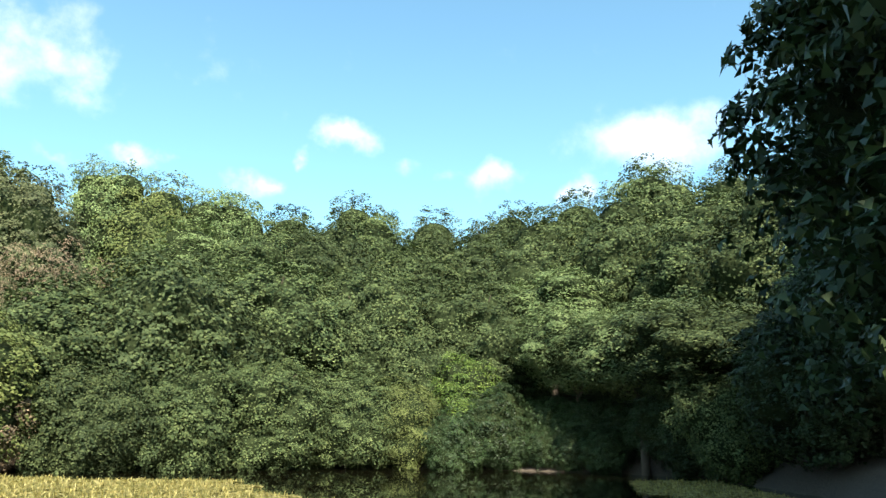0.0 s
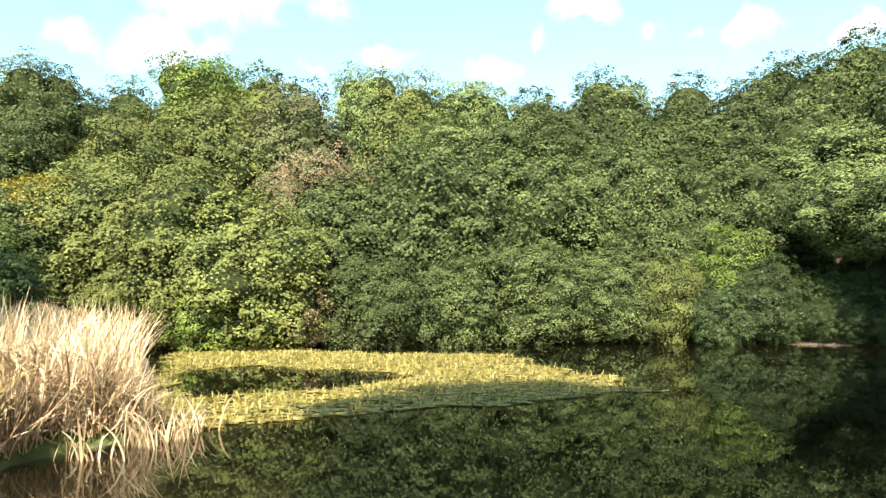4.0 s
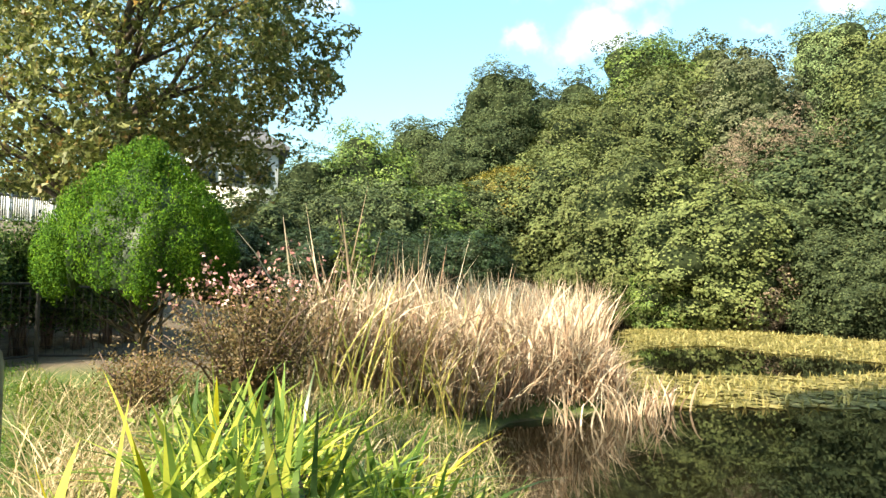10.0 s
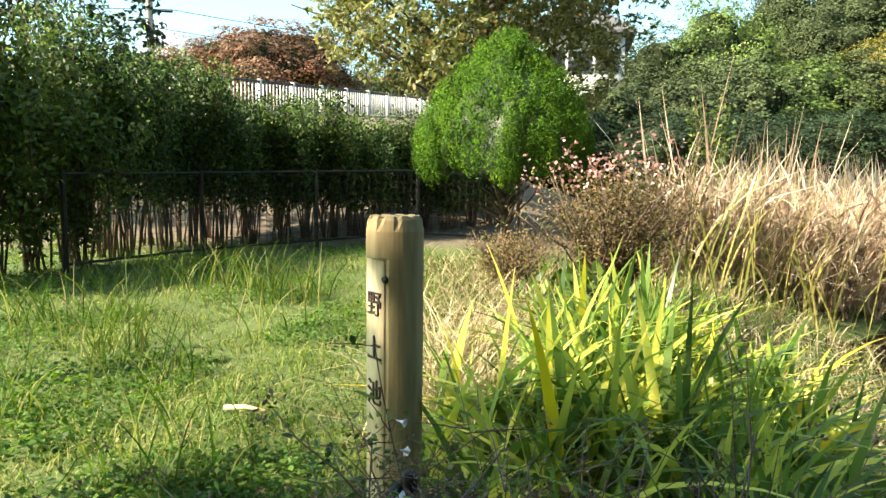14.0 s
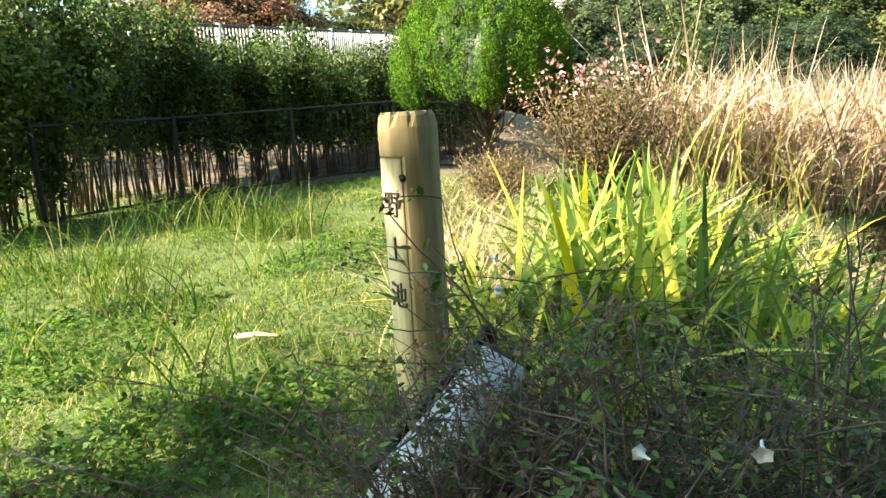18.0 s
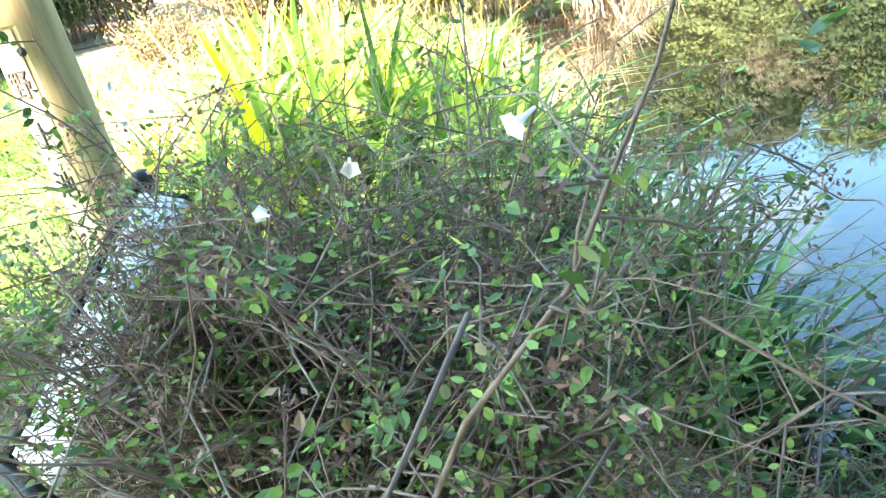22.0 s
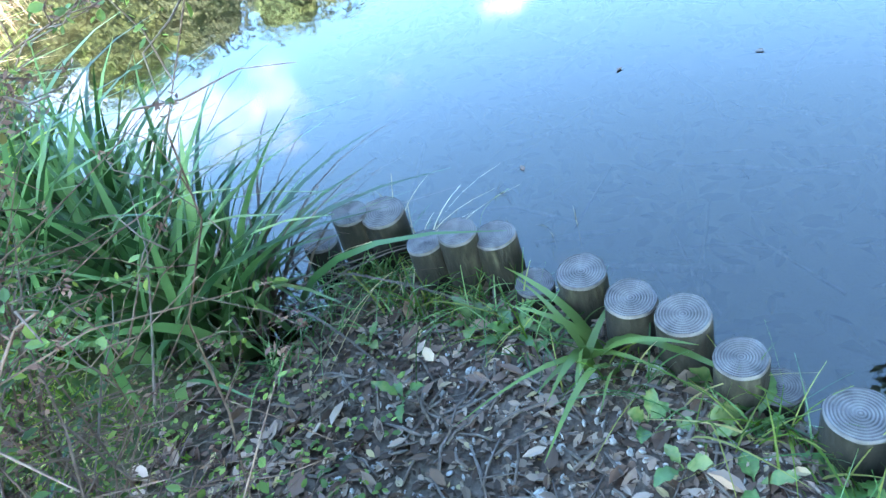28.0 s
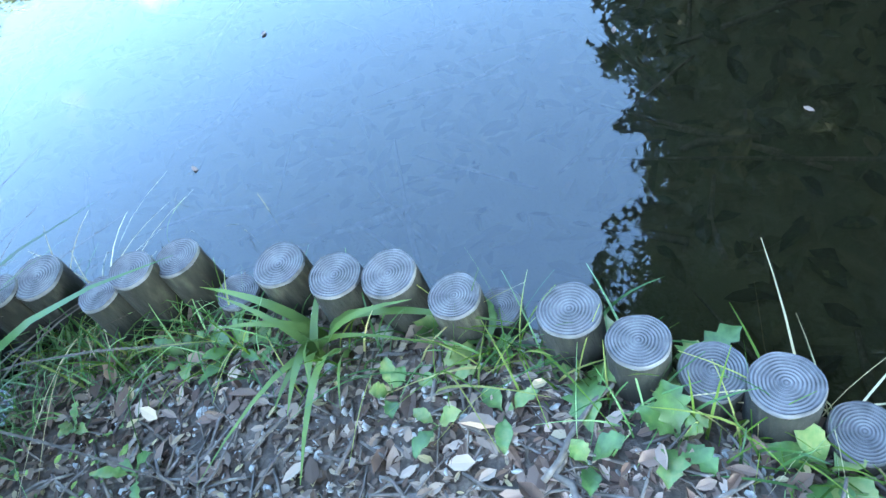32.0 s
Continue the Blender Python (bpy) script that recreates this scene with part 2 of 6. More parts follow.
MAT = leafy("floating_plants", (0.17, 0.16, 0.045), (0.30, 0.265, 0.085), (0.43, 0.38, 0.15), glow=0.25, rough=0.6)
BUSHLEAF = leafy("abelia_leaves", (0.032, 0.062, 0.016), (0.074, 0.128, 0.030), (0.19, 0.27, 0.065), glow=0.3, rough=0.45, odd=(0.16, 0.10, 0.05))
BUSHTWIG = surface("abelia_twigs", [(0.3, (0.05, 0.028, 0.020)), (0.5, (0.13, 0.085, 0.062)), (0.72, (0.30, 0.23, 0.18))], 9, 0.7, 0.3, 60, distance=0.002)
CALYX = leafy("abelia_calyces", (0.07, 0.038, 0.030), (0.14, 0.085, 0.065), (0.26, 0.17, 0.13), glow=0.2, rough=0.6)
PETAL = surface("white_petals", [(0.2, (0.78, 0.76, 0.76)), (0.8, (0.88, 0.87, 0.86))], 30, 0.5, 0.1, 120, distance=0.001)
PINK = leafy("pink_leaves", (0.22, 0.10, 0.085), (0.40, 0.22, 0.19), (0.62, 0.45, 0.40), glow=0.25, rough=0.6)
SHRUB = leafy("russet_shrub_leaves", (0.060, 0.050, 0.018), (0.14, 0.105, 0.042), (0.28, 0.19, 0.09), glow=0.3, rough=0.6, odd=(0.18, 0.26, 0.05))
DRYGRASS = leafy("dry_grass", (0.22, 0.17, 0.08), (0.40, 0.33, 0.18), (0.58, 0.50, 0.31), glow=0.2, rough=0.8)
LITTER = leafy("leaf_litter", (0.045, 0.028, 0.019), (0.135, 0.088, 0.062), (0.34, 0.26, 0.20), glow=0.05, rough=0.75, odd=(0.42, 0.34, 0.17))
# kept dark: the shade on the hedge is put into this colour
HEDGE = leafy("hedge_leaves", (0.014, 0.034, 0.009), (0.042, 0.082, 0.020), (0.19, 0.28, 0.075), glow=0.4)


# ---- mesh helpers ----
rng = np.random.default_rng(7)


def mesh_of(name, verts, faces, mat, smooth=False):
    """A mesh from arrays; faces of three or four corners, all alike, or a list of both."""
    me = bpy.data.meshes.new(name)
    verts = np.asarray(verts, np.float32)
    if isinstance(faces, np.ndarray):
        k = faces.shape[1]
        me.vertices.add(len(verts))
        me.vertices.foreach_set("co", verts.ravel())
        me.loops.add(faces.size)
        me.loops.foreach_set("vertex_index", faces.astype(np.int32).ravel())
        me.polygons.add(len(faces))
        me.polygons.foreach_set("loop_start", np.arange(0, faces.size, k, dtype=np.int32))
        me.update(calc_edges=True)
    else:
        me.from_pydata(verts.tolist(), [], faces)
    if smooth:
        me.polygons.foreach_set("use_smooth", np.ones(len(me.polygons), bool))
    me.materials.append(mat)
    me.validate()
    return me


def part(name, data, parent, label="", smooth=False):
    ob = new(name, data)
    ob.parent = parent
    if label:
        tagged(ob, label=label)
    return ob


def thing(name, label, category, x=0.0, y=0.0, z=0.0, rz=0.0, group="", kind="", data=None):
    ob = new(name, data)
    ob.matrix_world = pose(x, y, z, 0, 0, rz)
    return tagged(ob, label, category, group, kind)


def join(pieces):
    """One pair of arrays out of several pairs of vertices and quads."""
    vs, fs, k = [], [], 0
    for v, f in pieces:
        vs.append(np.asarray(v, float))
        fs.append(np.asarray(f, int) + k)
        k += len(v)
    return np.concatenate(vs), np.concatenate(fs)


def unit(v):
    return v / np.maximum(np.linalg.norm(v, axis=-1, keepdims=True), 1e-9)


def leaves(centers, outward, length, width, r, spread=0.9, droop=0.0, fold=0.18):
    """Rhombic leaves, one island each, at the centers, facing roughly outward."""
    n = len(centers)
    nor = unit(unit(outward) + r.normal(0, spread, (n, 3)) * 0.6)
    tan = unit(np.cross(nor, r.normal(0, 1, (n, 3))))
    tan[:, 2] -= droop
    tan = unit(tan)
    side = unit(np.cross(nor, tan))
    nor = np.cross(tan, side)
    s = r.uniform(0.7, 1.3, (n, 1))
    a = centers - tan * length * s * 0.5
    b = centers + side * width * s * 0.5 + nor * width * fold
    c = centers + tan * length * s * 0.5
    d = centers - side * width * s * 0.5 + nor * width * fold
    v = np.stack([a, b, c, d], 1).reshape(-1, 3)
    return v, np.arange(4 * n).reshape(n, 4)


def small_leaves(centers, outward, length, width, r, spread=0.9):
    """Three-cornered leaves for crowns seen from afar, one island each."""
    n = len(centers)
    nor = unit(unit(outward) + r.normal(0, spread, (n, 3)) * 0.6)
    tan = unit(np.cross(nor, r.normal(0, 1, (n, 3))))
    side = np.cross(nor, tan)
    s = r.uniform(0.7, 1.3, (n, 1))
    v = np.stack([centers + tan * length * s * 0.6, centers - tan * length * s * 0.4 + side * width * s * 0.6, centers - tan * length * s * 0.4 - side * width * s * 0.6], 1)
    return v.reshape(-1, 3), np.arange(3 * n).reshape(n, 3)


def oval_leaves(centers, outward, length, width, r, spread=0.9, curl=0.25):
    """Pointed oval leaves of six corners, folded along the rib and curled, for plants near the eye."""
    n = len(centers)
    nor = unit(unit(outward) + r.normal(0, spread, (n, 3)) * 0.6)
    tan = unit(np.cross(nor, r.normal(0, 1, (n, 3))))
    side = np.cross(nor, tan)
    s = r.uniform(0.6, 1.4, (n, 1))
    c = curl * r.uniform(-0.3, 1.0, (n, 1))
    k = r.uniform(0.75, 1.25, (n, 1))

    def at(u, w, z):
        return centers + tan * length * s * u + side * width * s * k * w + nor * length * s * z

    v = np.stack([at(-0.5, 0, 0.0), at(-0.2, 0.46, c * 0.6), at(0.2, 0.42, c * 0.9), at(0.55, 0, c * 0.5), at(0.2, -0.42, c * 0.8), at(-0.2, -0.46, c * 0.5), at(0.0, 0, -0.02)], 1).reshape(-1, 3)
    b = 7 * np.arange(n)[:, None]
    f = np.concatenate([b + [0, 6, 1, 1], b + [0, 5, 6, 6], b + [1, 6, 3, 2], b + [6, 5, 4, 3]], 0)
    return v, f


def blades(base, lean, length, width, bend, r, seg=5, twist=0.5):
    """Tapering strap leaves from the base, leaning in the direction lean (x, y) and bending over."""
    n = len(base)
    s = np.linspace(0, 1, seg + 1)[None, :, None]
    length, width, bend = (np.broadcast_to(np.asarray(q, float), (n,))[:, None, None] for q in (length, width, bend))
    flat = np.c_[lean, np.zeros(n)][:, None, :]
    up = np.array([0, 0, 1.0])
    pos = base[:, None, :] + length * (flat * (0.18 * s + bend * s ** 2.2) + up * (s - 0.55 * bend * s ** 2.6 - 0.05 * s))
    ang = np.arctan2(lean[:, 1], lean[:, 0]) + np.pi / 2 + r.normal(0, twist, n)
    side = np.stack([np.cos(ang), np.sin(ang), 0 * ang], 1)[:, None, :]
    w = width * 0.5 * (1 - s ** 2.5) * (0.55 + 0.45 * np.minimum(1, s * 6)) + 0.0006
    left, right = pos - side * w, pos + side * w
    v = np.stack([left, right], 2).reshape(-1, 3)
    k = (np.arange(n) * 2 * (seg + 1))[:, None] + 2 * np.arange(seg)[None, :]
    f = np.stack([k, k + 1, k + 3, k + 2], -1).reshape(-1, 4)
    return v, f


def tube(points, radii, sides=7, cap=True):
    """A bent tapering pipe through the points."""
    p, rad = np.asarray(points, float), np.asarray(radii, float)
    t = unit(np.gradient(p, axis=0))
    ref = np.array([0.31, 0.17, 0.93]) if abs(t[0, 2]) < 0.8 else np.array([1.0, 0.2, 0.1])
    a = unit(np.cross(t, ref))
    b = np.cross(t, a)
    ang = np.linspace(0, 2 * np.pi, sides, endpoint=False)
    v = (p[:, None] + rad[:, None, None] * (a[:, None] * np.cos(ang)[None, :, None] + b[:, None] * np.sin(ang)[None, :, None])).reshape(-1, 3)
    k = np.arange(len(p) - 1)[:, None] * sides + np.arange(sides)[None]
    nx = np.arange(len(p) - 1)[:, None] * sides + (np.arange(sides)[None] + 1) % sides
    f = np.stack([k, nx, nx + sides, k + sides], -1).reshape(-1, 4)
    if cap:
        v = np.concatenate([v, p[:1], p[-1:]])
        i, o = np.arange(sides), (np.arange(sides) + 1) % sides
        e = (len(p) - 1) * sides
        f = np.concatenate([f, np.stack([o, i, np.full(sides, len(v) - 2), np.full(sides, len(v) - 2)], -1)[:, [0, 1, 2, 2]],
                            np.stack([i + e, o + e, np.full(sides, len(v) - 1), np.full(sides, len(v) - 1)], -1)])
    return v, f


def quads(v, f):
    """Quads whose doubled corners become triangles."""
    return [tuple(dict.fromkeys(q)) for q in np.asarray(f).tolist()]


def box(lo, hi):
    (a, b, c), (d, e, g) = lo, hi
    v = [(a, b, c), (d, b, c), (d, e, c), (a, e, c), (a, b, g), (d, b, g), (d, e, g), (a, e, g)]
    return np.array(v, float), np.array([(3, 2, 1, 0), (4, 5, 6, 7), (0, 1, 5, 4), (1, 2, 6, 5), (2, 3, 7, 6), (3, 0, 4, 7)])


# ---- ground and water ----
SHORE = np.array([(1.713, -0.727), (1.048, -0.042), (0.953, 0.053), (0.858, 0.148), (0.763, 0.243), (0.668, 0.338), (0.573, 0.433), (0.512, 0.533), (0.442, 0.622), (0.353, 0.697), (0.282, 0.809), (0.111, 0.946), (0.014, 1.042), (-0.086, 1.107), (-0.191, 1.213), (-0.402, 1.353), (-0.491, 1.337), (-0.581, 1.337), (-0.709, 1.441), (-0.797, 1.436), (-0.905, 1.412), (-0.935, 1.232), (-1.005, 1.052), (-1.185, 1.132), (-1.465, 1.372), (-1.865, 1.732),
                  (-2.6, 2.3), (-3.3, 2.9), (-4.1, 3.4), (-5.1, 4.0), (-6.6, 5.0), (-7.35, 6.3), (-7.3, 8.3),
                  (-10.5, 12.3), (-17, 19.3), (-24, 27), (-28.3, 32.5), (-19, 36), (-10.4, 40.8), (-1.5, 44), (3.1, 44), (10.4, 40.6), (13.2, 36), (13.0, 25), (11, 15), (8.5, 8.5), (5.6, 3.6), (3.4, 0.6)])


def shore_distance(x, y):
    """Metres from the water's edge: above 0 on land, below 0 in the pond."""
    best, inside = np.full(x.shape, 1e9), np.zeros(x.shape, bool)
    for (ax, ay), (bx, by) in zip(SHORE, np.roll(SHORE, -1, 0)):
        dx, dy = bx - ax, by - ay
        s = np.clip(((x - ax) * dx + (y - ay) * dy) / (dx * dx + dy * dy), 0, 1)
        best = np.minimum(best, np.hypot(x - ax - s * dx, y - ay - s * dy))
        cross = ((ay > y) != (by > y)) & (x < (bx - ax) * (y - ay) / (by - ay + 1e-12) + ax)
        inside ^= cross
    return np.where(inside, -best, best)


def ground_z(x, y):
    x, y = np.asarray(x, float), np.asarray(y, float)
    d = shore_distance(x, y)
    az = np.degrees(np.arctan2(-x, y))
    left = np.interp(-x, [-0.4, 0, 0.3, 0.6, 1.0, 1.6, 2.7, 5, 9, 11, 14, 18, 26, 40], [0.10, 0.05, 0.0, -0.01, 0.03, 0.17, 0.46, 0.60, 0.66, 0.72, 1.5, 2.8, 3.6, 4.6])
    flat = np.interp(y, [2, 5, 9, 25, 40], [1.0, 0.55, 0.12, 0.1, 0.3])
    marsh = np.minimum(0.03 + 0.45 * np.maximum(d, 0), 0.04 + left * flat)
    hill = 0.05 + 15 * (1 - np.exp(-np.maximum(d, 0) * 0.034)) + 0.15 * np.minimum(np.maximum(d, 0), 1)
    w = np.clip((np.where(az < -150, az + 360, az) - 50) / 8, 0, 1)
    w = np.where((x < -4) & (y < 26), np.maximum(w, np.clip((26 - y) / 3, 0, 1)), w)
    w = np.where((y < 6) & (np.hypot(x, y) < 9), 1.0, w)
    w = np.where((az < -95) | (az > 150), 1.0, w)
    land = marsh * w + hill * (1 - w)
    land = np.where((az < -95) & (np.hypot(x, y) > 9), 0.12, land)
    r = np.hypot(x, y)
    land = land + np.where(d > 0.05, 0.02 * np.sin(x * 3.1 + 1.3 * y) * np.sin(2.3 * y - x) * np.minimum(d * 3, 1), 0)
    bed = -np.interp(-d, [0, 0.06, 0.6, 3, 8], [0.0, 0.16, 0.24, 0.5, 0.9])
    return np.where(d > 0, land, bed), d


def build_ground():
    rings = np.r_[0.0, np.geomspace(0.12, 3000, 190)]
    turn = np.linspace(0, 2 * np.pi, 300, endpoint=False)
    x = (rings[:, None] * np.sin(turn)).ravel() - 0.2
    y = (rings[:, None] * np.cos(turn)).ravel() + 0.6
    z, d = ground_z(x, y)
    k = np.arange(len(rings) - 1)[:, None] * 300 + np.arange(300)[None]
    o = np.arange(len(rings) - 1)[:, None] * 300 + (np.arange(300)[None] + 1) % 300
    f = np.stack([k, k + 300, o + 300, o], -1).reshape(-1, 4)
    m, n, l, b = nodes_of("ground_soil_and_turf")
    co, geo = n.new("ShaderNodeTexCoord"), n.new("ShaderNodeNewGeometry")
    big, small, fine = (n.new("ShaderNodeTexNoise") for _ in range(3))
    for t, s in ((big, 0.9), (small, 14.0), (fine, 90.0)):
        t.inputs["Scale"].default_value, t.inputs["Detail"].default_value = s, 7
        l.new(co.outputs["Object"], t.inputs["Vector"])
    soil = ramp_node(n, [(0.3, (0.028, 0.019, 0.014)), (0.5, (0.068, 0.050, 0.038)), (0.7, (0.15, 0.12, 0.095))])
    turf = ramp_node(n, [(0.3, (0.035, 0.062, 0.012)), (0.5, (0.075, 0.115, 0.022)), (0.72, (0.16, 0.155, 0.055))])
    sm = n.new("ShaderNodeMix")
    sm.inputs["Factor"].default_value = 0.5
    l.new(small.outputs["Fac"], sm.inputs["A"])
    l.new(fine.outputs["Fac"], sm.inputs["B"])
    l.new(sm.outputs["Result"], soil.inputs["Fac"])
    l.new(sm.outputs["Result"], turf.inputs["Fac"])
    dry = ramp_node(n, [(0.3, (0.06, 0.045, 0.028)), (0.5, (0.13, 0.10, 0.065)), (0.72, (0.24, 0.19, 0.12))])
    l.new(sm.outputs["Result"], dry.inputs["Fac"])
    far, fmix = n.new("ShaderNodeMapRange"), n.new("ShaderNodeMix")
    fmix.data_type = "RGBA"
    far.inputs["From Min"].default_value, far.inputs["From Max"].default_value = -9.2, -10.2
    sep, ma = n.new("ShaderNodeSeparateXYZ"), n.new("ShaderNodeMapRange")
    l.new(sep.outputs["X"], far.inputs["Value"])
    l.new(far.outputs["Result"], fmix.inputs["Factor"])
    l.new(turf.outputs["Color"], fmix.inputs["A"])
    l.new(dry.outputs["Color"], fmix.inputs["B"])
    l.new(co.outputs["Object"], sep.inputs["Vector"])
    ma.inputs["From Min"].default_value, ma.inputs["From Max"].default_value = -1.05, -1.55
    l.new(sep.outputs["X"], ma.inputs["Value"])
    mix = n.new("ShaderNodeMix")
    mix.data_type = "RGBA"
    l.new(ma.outputs["Result"], mix.inputs["Factor"])
    l.new(soil.outputs["Color"], mix.inputs["A"])
    l.new(fmix.outputs["Result"], mix.inputs["B"])
    bed = ramp_node(n, [(0.3, (0.05, 0.045, 0.026)), (0.55, (0.11, 0.10, 0.06)), (0.75, (0.18, 0.16, 0.10))])
    l.new(big.outputs["Fac"], bed.inputs["Fac"])
    wet, mix2 = n.new("ShaderNodeMapRange"), n.new("ShaderNodeMix")
    mix2.data_type = "RGBA"
    wet.inputs["From Min"].default_value, wet.inputs["From Max"].default_value = -0.02, 0.03
    l.new(sep.outputs["Z"], wet.inputs["Value"])
    l.new(wet.outputs["Result"], mix2.inputs["Factor"])
    l.new(bed.outputs["Color"], mix2.inputs["A"])
    l.new(mix.outputs["Result"], mix2.inputs["B"])
    l.new(mix2.outputs["Result"], b.inputs["Base Color"])
    bm = n.new("ShaderNodeBump")
    bm.inputs["Strength"].default_value, bm.inputs["Distance"].default_value = 0.8, 0.012
    l.new(sm.outputs["Result"], bm.inputs["Height"])
    l.new(bm.outputs["Normal"], b.inputs["Normal"])
    b.inputs["Roughness"].default_value = 0.9
    return thing("ground", "bare soil, turf and wooded slopes round the pond", "ground", kind="structure", data=mesh_of("ground", np.c_[x, y, z], f, m, True))


def build_water():
    m, n, l, b = nodes_of("pond_water")
    n.remove(b)
    co, mp, w = n.new("ShaderNodeTexCoord"), n.new("ShaderNodeMapping"), n.new("ShaderNodeTexNoise")
    mp.inputs["Scale"].default_value = (1, 0.35, 1)
    w.inputs["Scale"].default_value, w.inputs["Detail"].default_value = 2.2, 3
    bm = n.new("ShaderNodeBump")
    bm.inputs["Strength"].default_value, bm.inputs["Distance"].default_value = 0.05, 0.02
    l.new(co.outputs["Object"], mp.inputs["Vector"])
    l.new(mp.outputs["Vector"], w.inputs["Vector"])
    l.new(w.outputs["Fac"], bm.inputs["Height"])
    fr, gl, tr, mx = n.new("ShaderNodeFresnel"), n.new("ShaderNodeBsdfGlossy"), n.new("ShaderNodeBsdfTransparent"), n.new("ShaderNodeMixShader")
    fr.inputs["IOR"].default_value = 1.6
    gl.inputs["Roughness"].default_value = 0.015
    tr.inputs["Color"].default_value = (0.29, 0.30, 0.22, 1)
    for t in (fr, gl):
        l.new(bm.outputs["Normal"], t.inputs["Normal"])
    l.new(fr.outputs["Fac"], mx.inputs["Fac"])
    mud, mm = n.new("ShaderNodeBsdfDiffuse"), n.new("ShaderNodeMixShader")      # silt in the water
    mud.inputs["Color"].default_value, mm.inputs["Fac"].default_value = (0.17, 0.15, 0.08, 1), 0.035
    l.new(tr.outputs["BSDF"], mm.inputs[1])
    l.new(mud.outputs["BSDF"], mm.inputs[2])
    l.new(mm.outputs["Shader"], mx.inputs[1])
    l.new(gl.outputs["BSDF"], mx.inputs[2])
    l.new(mx.outputs["Shader"], n["Material Output"].inputs["Surface"])
    pts = [(x, y, 0.0) for x, y in SHORE]
    me = bpy.data.meshes.new("water")
    bmm = bmesh.new()
    bmm.faces.new([bmm.verts.new(p) for p in pts])
    bmesh.ops.triangulate(bmm, faces=bmm.faces[:])
    bmm.normal_update()
    for fc in bmm.faces:
        if fc.normal.z < 0:
            fc.normal_flip()
    bmm.to_mesh(me)
    bmm.free()
    me.materials.append(m)
    return thing("water", "still dark green pond water mirroring trees and sky", "pond", kind="structure", data=me)


build_ground()
build_water()


# ---- trees ----
def crown_arrays(r, rad, height, low, lumps, tufts, per, size, flat=0.0, spread=0.5, ratio=0.8):
    """A crown in three scales: lumps round its outline, tufts over each lump, small leaves round each tuft, with gaps between."""
    mid, half = (low + height) / 2, (height - low) / 2
    cs, os_ = [], []
    for i in range(lumps):
        u = 1 - 2 * (i + 0.5) / lumps
        a = i * 2.39996 + r.normal(0, 0.3)
        q = math.sqrt(max(0, 1 - u * u))
        shrink = r.uniform(0.66, 0.98)
        prof = q ** 0.75 * (1.0 if u > -0.2 else 1.0 - 0.25 * (-u))
        c = np.array([rad * prof * math.cos(a) * shrink, rad * prof * math.sin(a) * shrink, mid + half * u * shrink])
        br = rad * r.uniform(0.19, 0.34)
        n = int(tufts * (br / rad / 0.27) ** 2)
        d = unit(r.normal(0, 1, (n, 3)) + np.array([math.cos(a) * q, math.sin(a) * q, u + 0.3]) * 0.9)
        cs.append(c + d * br * np.array([1.1, 1.1, 0.85 * (1 - flat)]) * r.uniform(0.8, 1.1, (n, 1)))
        os_.append(d)
    c, o = np.concatenate(cs), np.concatenate(os_)
    n = len(c)
    tr = size * r.uniform(1.1, 2.2, (n, 1, 1))
    d = unit(r.normal(0, 1, (n, per, 3)) + (o[:, None, :] + [0, 0, 0.45]) * 0.9)
    p = (c[:, None, :] + d * tr * np.array([1.15, 1.15, 0.75 * (1 - 0.6 * flat)])).reshape(-1, 3)
    out = [small_leaves(p, d.reshape(-1, 3) + np.array([0, 0, 0.2]), size, size * ratio, r, spread)]
    return join(out)


